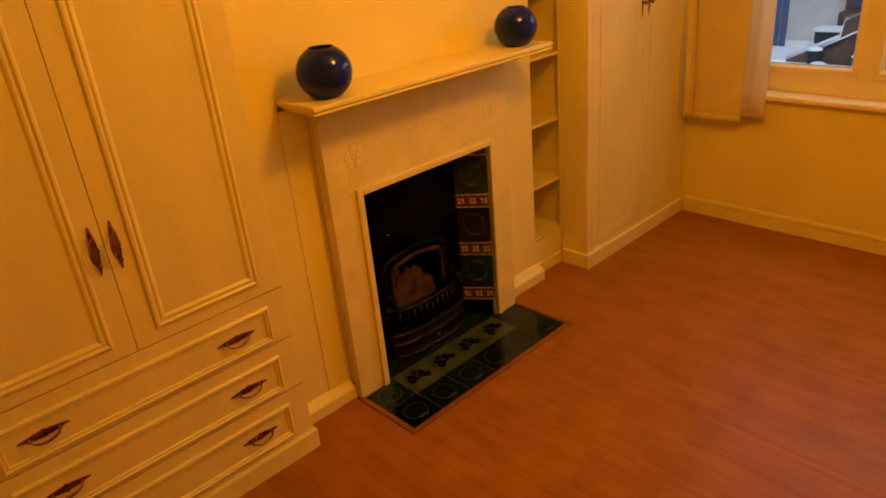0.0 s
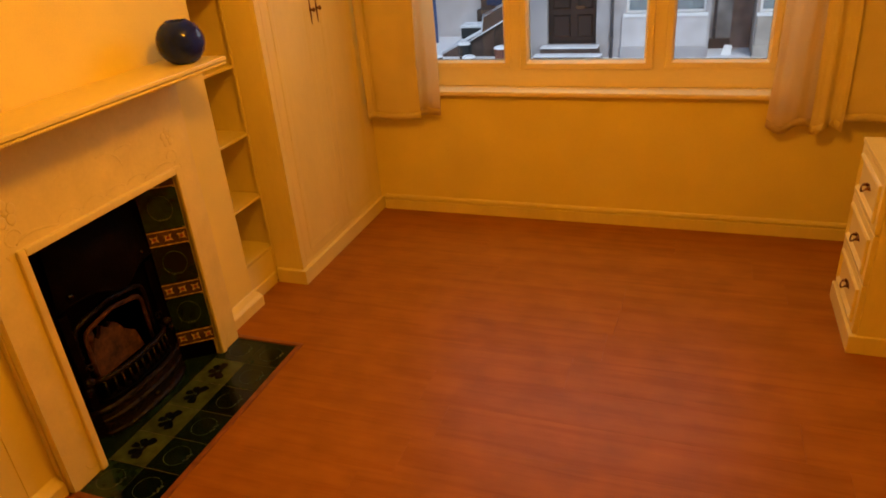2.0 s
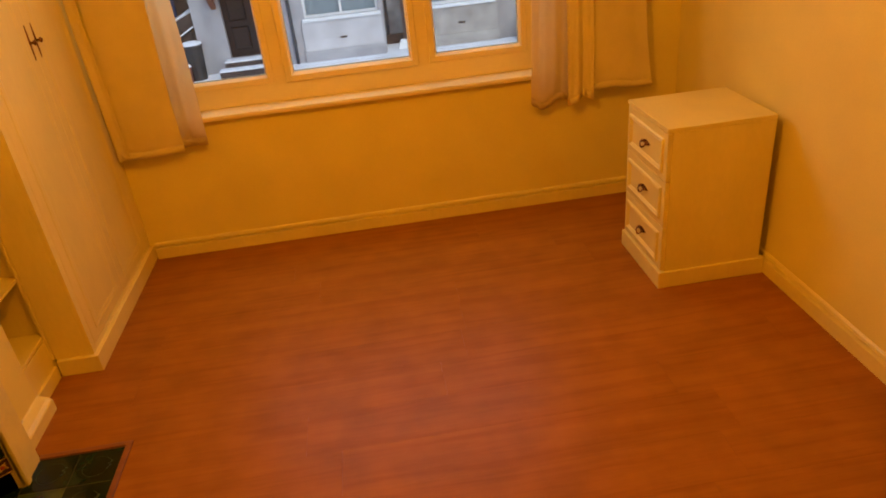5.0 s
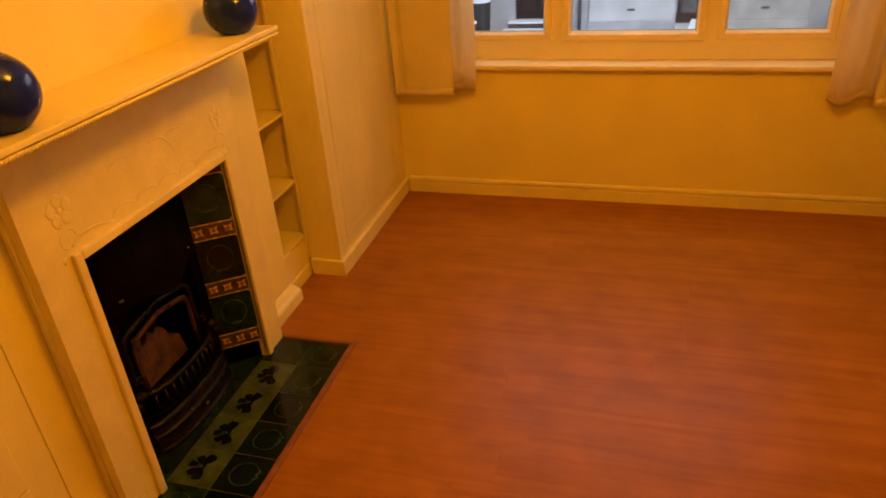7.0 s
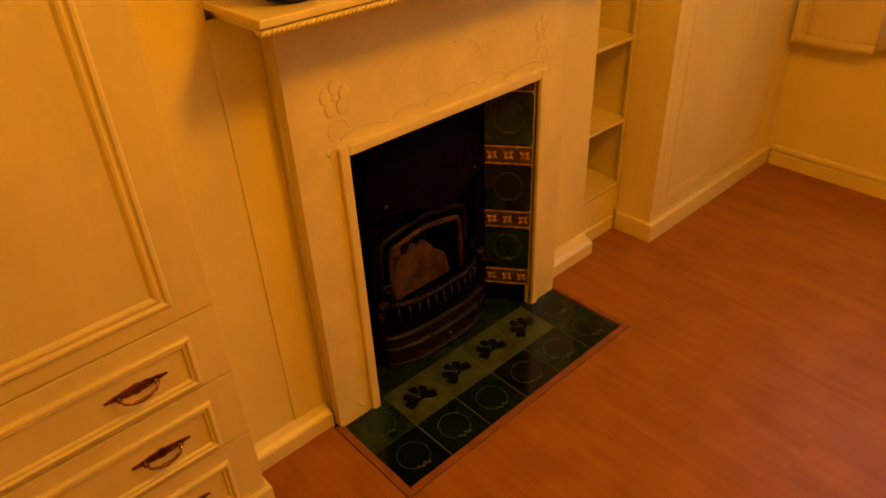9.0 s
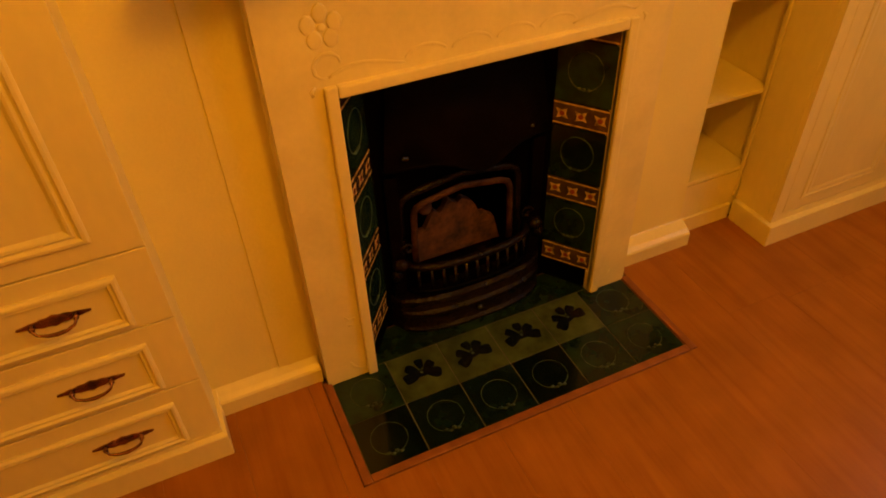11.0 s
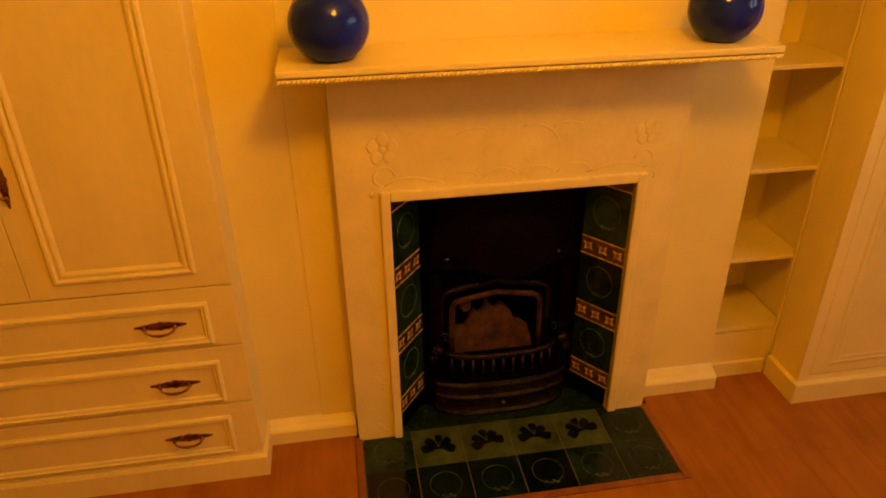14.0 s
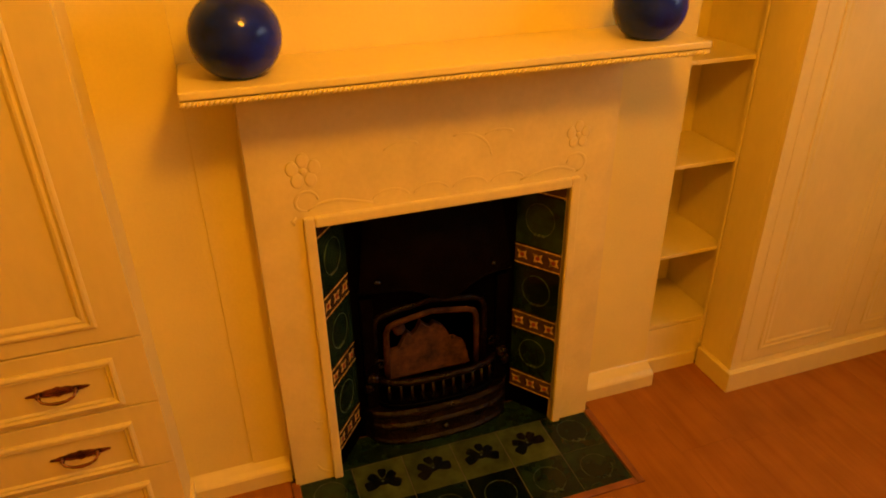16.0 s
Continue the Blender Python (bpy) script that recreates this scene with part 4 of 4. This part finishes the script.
def house(name, x0, x1, y, wall_mat, label, windows, door=None):
    top = thing(name, ((x0 + x1) / 2, y + 4, GZ), label, "house", "houses across the street")
    holes = [(a, b, c, d) for a, b, c, d, n in windows]
    if door:
        holes.append((door[0], door[1], GZ + 0.32, door[2]))
    part("wall", pierced(x0, x1, GZ - 0.05, GZ + 5.6, holes, lambda u, v, h: (u, y + h, v), 0.28), wall_mat, top)
    part("side_wall", box(x0, x0 + 0.28, y + 0.28, y + 8, GZ - 0.05, GZ + 5.6), wall_mat, top)
    part("side_wall", box(x1 - 0.28, x1, y + 0.28, y + 8, GZ - 0.05, GZ + 5.6), wall_mat, top)
    part("back_wall", box(x0 + 0.28, x1 - 0.28, y + 7.7, y + 8, GZ - 0.05, GZ + 5.6), wall_mat, top)
    part("roof", prism([(y - 0.4, GZ + 5.55), (y + 8.4, GZ + 5.55), (y + 4, GZ + 8.2)], lambda u, v, h: (h, u, v), x0 - 0.1, x1 + 0.1), SLATE, top)
    for a, b, c, d, n in windows:
        house_window(top, a, b, c, d, n, y)
    if door:
        a, b, t = door
        leaf = part("door", box(a, b, y + 0.20, y + 0.26, GZ + 0.32, t), OAKD, top, "dark brown panelled front door")
        for i in range(2):
            for z0, z1 in ((GZ + 0.50, GZ + 1.06), (GZ + 1.20, t - 0.15)):
                part("door_panel", moulding(a + 0.12 + i * (b - a) / 2, a + (b - a) / 2 - 0.05 + i * ((b - a) / 2 - 0.06), z0, z1, facing_minus_y(y + 0.20), [(0, 0), (0.02, 0.025), (0.05, 0.005)]), OAKD, leaf)
        part("letter_plate", box((a + b) / 2 + 0.08, (a + b) / 2 + 0.30, y + 0.18, y + 0.20, GZ + 1.2, GZ + 1.27), BRASS, leaf)
        for k in range(2):
            st = part("step", box(a - 0.12 - 0.12 * k, b + 0.10 + 0.12 * k, y - 0.35 - 0.32 * k, y + (0.20 if k == 0 else -0.35), GZ - 0.02, GZ + 0.30 - 0.15 * k, 0.01), DARKW, top, "front door step edged with snow")
            part("snow_cap", box(a - 0.12 - 0.12 * k, b + 0.10 + 0.12 * k, y - 0.37 - 0.32 * k, y + (-0.02 if k == 0 else -0.36), GZ + 0.298 - 0.15 * k, GZ + 0.335 - 0.15 * k, 0.008), SNOW, st)
        part("canopy", box(a - 0.30, b + 0.26, y - 0.55, y - 0.002, t - 0.03, t + 0.10, 0.02), BRICKM, top, "red-brown canopy over the front door")
        for s0 in (a - 0.20, b + 0.06):
            part("canopy_bracket", prism([(y - 0.45, t - 0.03), (y - 0.002, t - 0.03), (y - 0.002, t - 0.36)], lambda u, v, h: (h, u, v), s0, s0 + 0.12), BRICKM, top)
    return top


def down_pipe(x, y):
    top = thing("drain_pipe", (x, y, GZ), "grey drain pipe on the house front", "drain pipe", "drain pipes")
    part("pipe", tube([(x, y - 0.06, GZ), (x, y - 0.06, GZ + 5.4)], 0.04, 10), SLATE, top, smooth=True)
    for z in (0.5, 2.0, 3.6):
        part("pipe_bracket", box(x - 0.06, x + 0.06, y - 0.10, y, GZ + z, GZ + z + 0.04), SLATE, top)


house("terraced_house", -2.75, 1.98, HY, DASH, "grey rendered terraced house with a dark front door", [(-0.02, 1.86, -1.26, 0.10, 2), (-0.02, 1.86, 1.3, 2.6, 2), (-2.3, -0.9, 1.3, 2.6, 1)], (-2.03, -0.76, -0.42))
house("terraced_house", 2.98, 8.2, HY, BUFF, "buff rendered terraced house with white windows", [(3.06, 4.85, -1.30, 0.10, 3), (3.06, 4.85, 1.3, 2.6, 3), (6.2, 7.6, 1.3, 2.6, 2)])
house("brick_house", 1.985, 2.975, HY + 1.1, RECESS, "brown rendered recess between two houses", [])
house("cream_house", -12.0, -4.65, HY + 3.2, PALE, "cream rendered house behind steps and railings", [(-6.6, -5.2, 1.2, 2.6, 2), (-10.2, -8.0, -1.3, 0.2, 2)])
house("terraced_house", 8.25, 16.0, HY, DASH, "grey rendered terraced house further along the street", [(9.2, 11.0, -1.30, 0.10, 3), (9.2, 11.0, 1.3, 2.6, 3)])
down_pipe(-0.36, HY)
down_pipe(2.10, HY + 1.1)


def bay_panel(x0, x1, y, face, base):
    top = thing("rendered_panel", ((x0 + x1) / 2, y, GZ), "pale rendered panel with a vent under the window", "wall panel", "panels under windows")
    part("panel", box(x0, x1, y - 0.05, y - 0.001, GZ, -1.345, 0.01), face, top)
    part("base_course", box(x0 - 0.02, x1 + 0.02, y - 0.08, y - 0.05, GZ, GZ + 0.28, 0.01), base, top)
    part("air_vent", box((x0 + x1) / 2 - 0.09, (x0 + x1) / 2 + 0.09, y - 0.062, y - 0.05, GZ + 0.52, GZ + 0.57), DARKW, top)


bay_panel(-0.12, 1.92, HY, PALE, DASH)
bay_panel(3.02, 4.95, HY, STONE, STONE)
recess_strip = thing("rendered_panel", (2.22, HY + 1.07, GZ), "mottled grey rendered strip in the recess", "wall panel")
part("panel", box(1.99, 2.50, HY + 1.04, HY + 1.099, GZ, GZ + 3.2, 0.01), MOTTLE, recess_strip)
part("base_course", box(1.99, 2.50, HY + 1.00, HY + 1.04, GZ, GZ + 0.25, 0.01), DARKW, recess_strip)


def blue_fence():
    top = thing("blue_fence", (-6.3, HY + 2.2, GZ), "tall blue painted board fence", "fence")
    for i in range(5):
        part("board", box(-6.90 + 0.2 * i, -6.715 + 0.2 * i, HY + 2.2, HY + 2.23, GZ, GZ + 2.5, 0.01), BLUEP, top)
    part("rail", box(-6.9, -5.92, HY + 2.23, HY + 2.29, GZ + 1.8, GZ + 1.9), BLUEP, top)


blue_fence()


def brick_yard_wall():
    top = thing("yard_wall", (-3.6, HY + 2.7, GZ), "tall dark brick wall with a blue door above the steps", "wall")
    part("brickwork", box(-4.60, -2.76, HY + 2.6, HY + 2.85, GZ - 0.02, GZ + 3.6), DARKW, top)
    door = part("gate_door", box(-4.40, -3.68, HY + 2.54, HY + 2.60, GZ + 1.02, GZ + 3.0, 0.01), BLUEP, top, "blue painted door")
    part("door_step", box(-4.5, -3.0, HY + 1.8, HY + 2.6, GZ - 0.02, GZ + 1.0, 0.01), DARKW, top)
    part("door_knob", lathe([(0, 0), (0.03, 0.0), (0.035, 0.03), (0, 0.05)], (-3.78, HY + 2.51, GZ + 1.95), 12), BRASS, door)


brick_yard_wall()


def wall_lantern(x, y, z):
    top = thing("wall_lantern", (x, y, z), "small dark lantern on the cream house wall", "lantern")
    part("lantern_body", lathe([(0, -0.15), (0.08, -0.12), (0.12, 0.10), (0.05, 0.18), (0, 0.2)], (x, y - 0.14, z), 6), BINM, top)
    part("arm", box(x - 0.02, x + 0.02, y - 0.14, y, z + 0.16, z + 0.20), BINM, top)


wall_lantern(-5.75, HY + 3.2, -0.95)


def meter_box(x, y):
    top = thing("storage_box", (x, y, GZ), "low dark storage box with a thick cap of snow", "storage box")
    part("box_body", box(x - 0.3, x + 0.3, y - 0.25, y + 0.25, GZ + 0.4, GZ + 0.68, 0.02), BINM, top)
    part("box_base", box(x - 0.27, x + 0.27, y - 0.22, y + 0.22, GZ - 0.01, GZ + 0.4, 0.01), DARKW, top)
    part("snow_cap", box(x - 0.33, x + 0.33, y - 0.28, y + 0.28, GZ + 0.68, GZ + 0.77, 0.04), SNOW, top)


meter_box(-4.35, HY + 0.95)


def garden_steps():
    top = thing("side_steps", (-3.9, HY + 0.8, GZ), "dark brick steps with snow-covered sloping walls", "steps")
    for k in range(6):
        part("tread", box(-4.75 + 0.33 * k, -4.42 + 0.33 * k, HY + 0.5, HY + 1.5, GZ - 0.02, GZ + 0.15 * (k + 1), 0.01), DARKW, top)
    for dy, lift in ((0.2, 0.0), (1.55, 0.0)):
        slope = [(-5.10, GZ - 0.02), (-2.78, GZ - 0.02), (-2.78, GZ + 1.54 + lift), (-3.82, GZ + 1.05 + lift), (-3.88, GZ + 0.64), (-5.10, GZ + 0.04)]
        w = part("side_wall", prism(slope, lambda u, v, h: (u, HY + h, v), dy, dy + 0.22), DARKW, top)
        part("snow_cap", tube([(-5.12, HY + dy + 0.11, GZ + 0.07), (-3.90, HY + dy + 0.11, GZ + 0.67), (-3.84, HY + dy + 0.11, GZ + 1.08), (-2.78, HY + dy + 0.11, GZ + 1.57)], [0.062, 0.055, 0.055, 0.06], 8), SNOW, w, smooth=True)

    rail = part("hand_rail", tube([(-4.35, HY + 0.14, GZ + 0.34), (-2.80, HY + 0.14, GZ + 1.17)], 0.022, 8), BINM, top, "thin dark hand rail with a line of snow", smooth=True)
    part("snow_cap", tube([(-4.35, HY + 0.14, GZ + 0.365), (-2.80, HY + 0.14, GZ + 1.195)], 0.024, 8), SNOW, rail, smooth=True)
    for x in (-4.2, -3.5, -2.9):
        part("rail_post", tube([(x, HY + 0.14, GZ - 0.01), (x, HY + 0.14, GZ + 0.34 + (x + 4.35) * 0.535)], 0.016, 6), BINM, top, smooth=True)


garden_steps()


def bin_with_snow(x, y, w, h, mat, label):
    top = thing("dustbin", (x, y, GZ), label, "dustbin", "snowy bins")
    part("bin_body", lathe([(0, 0), (w * 0.42, 0), (w * 0.5, h * 0.95), (0, h * 0.95)], (x, y, GZ), 14), mat, top)
    part("lid", lathe([(0, h * 0.95), (w * 0.54, h * 0.95), (w * 0.5, h), (0, h)], (x, y, GZ), 14), mat, top)
    part("snow_cap", lathe([(w * 0.52, h), (w * 0.48, h + 0.035), (w * 0.3, h + 0.065), (0, h + 0.07)], (x, y, GZ), 14), SNOW, top, smooth=True)


bin_with_snow(-2.86, HY - 0.35, 0.52, 0.86, BINM, "dark dustbin topped with snow")
bin_with_snow(-3.10, HY - 0.7, 0.40, 0.40, BRICKM, "terracotta pot topped with snow")
bin_with_snow(-3.95, HY - 0.9, 0.36, 0.20, BINM, "low dark tub topped with snow")
bin_with_snow(-4.9, HY - 0.8, 0.36, 0.20, BINM, "low dark tub topped with snow")
bin_with_snow(-4.22, HY - 0.4, 0.34, 0.45, BINM, "small dark tub topped with snow")


def leaning_board(x, y):
    top = thing("white_board", (x, y, GZ), "white board leaning in the snow by the wall", "board")
    ob = part("panel", prism([(x - 0.14, GZ - 0.01), (x + 0.10, GZ - 0.01), (x + 0.13, GZ + 0.22), (x - 0.05, GZ + 0.24)], lambda u, v, h: (u, y + h + (v - GZ) * 0.25, v), 0.0, 0.04), UPVC, top)
    part("batten", box(x - 0.12, x + 0.12, y + 0.04, y + 0.07, GZ - 0.01, GZ + 0.06), UPVC, top)


leaning_board(2.42, HY + 0.2)
bin_with_snow(5.75, HY - 0.5, 0.62, 0.55, BINM, "dark dustbin topped with snow")
bin_with_snow(6.35, HY - 0.6, 0.62, 0.60, BINM, "dark dustbin topped with snow")

# ---- floor boards ----
floor = setting("floor", box(X_W, X_R, Y_S, Y_N, -0.06, -0.010), SUB, "orange-brown wood laminate floor laid across the room", "floor")
ROW, HX, HY0, HY1 = 0.1925, 0.315, -0.489, 0.468
rnd = random.Random(4)
y = Y_S
while y < Y_N - 0.01:
    y1 = min(y + ROW, Y_N)
    x = -0.12 - rnd.uniform(0.0, 1.1)
    while x < X_R:
        a, b = max(x, -0.12), min(x + 1.285, X_R)
        if b - a > 0.02:
            g = 0.0002
            bm = bmesh.new()
            if y1 <= HY0 or y >= HY1 or a >= HX:
                box(a + g, b - g, y + g, y1 - g, -0.0098, 0.0, bm=bm)
            else:
                if b > HX:
                    box(max(a, HX) + (g if a > HX else 0), b - g, y + g, y1 - g, -0.0098, 0.0, bm=bm)
                if a < HX:
                    if y < HY0:
                        box(a + g, min(b, HX), y + g, HY0, -0.0098, 0.0, bm=bm)
                    if y1 > HY1:
                        box(a + g, min(b, HX), HY1, y1 - g, -0.0098, 0.0, bm=bm)
            if len(bm.verts):
                plank = link_mesh("plank", bm, LAM)
                plank.parent = floor
            else:
                bm.free()
        x += 1.285
    y += ROW
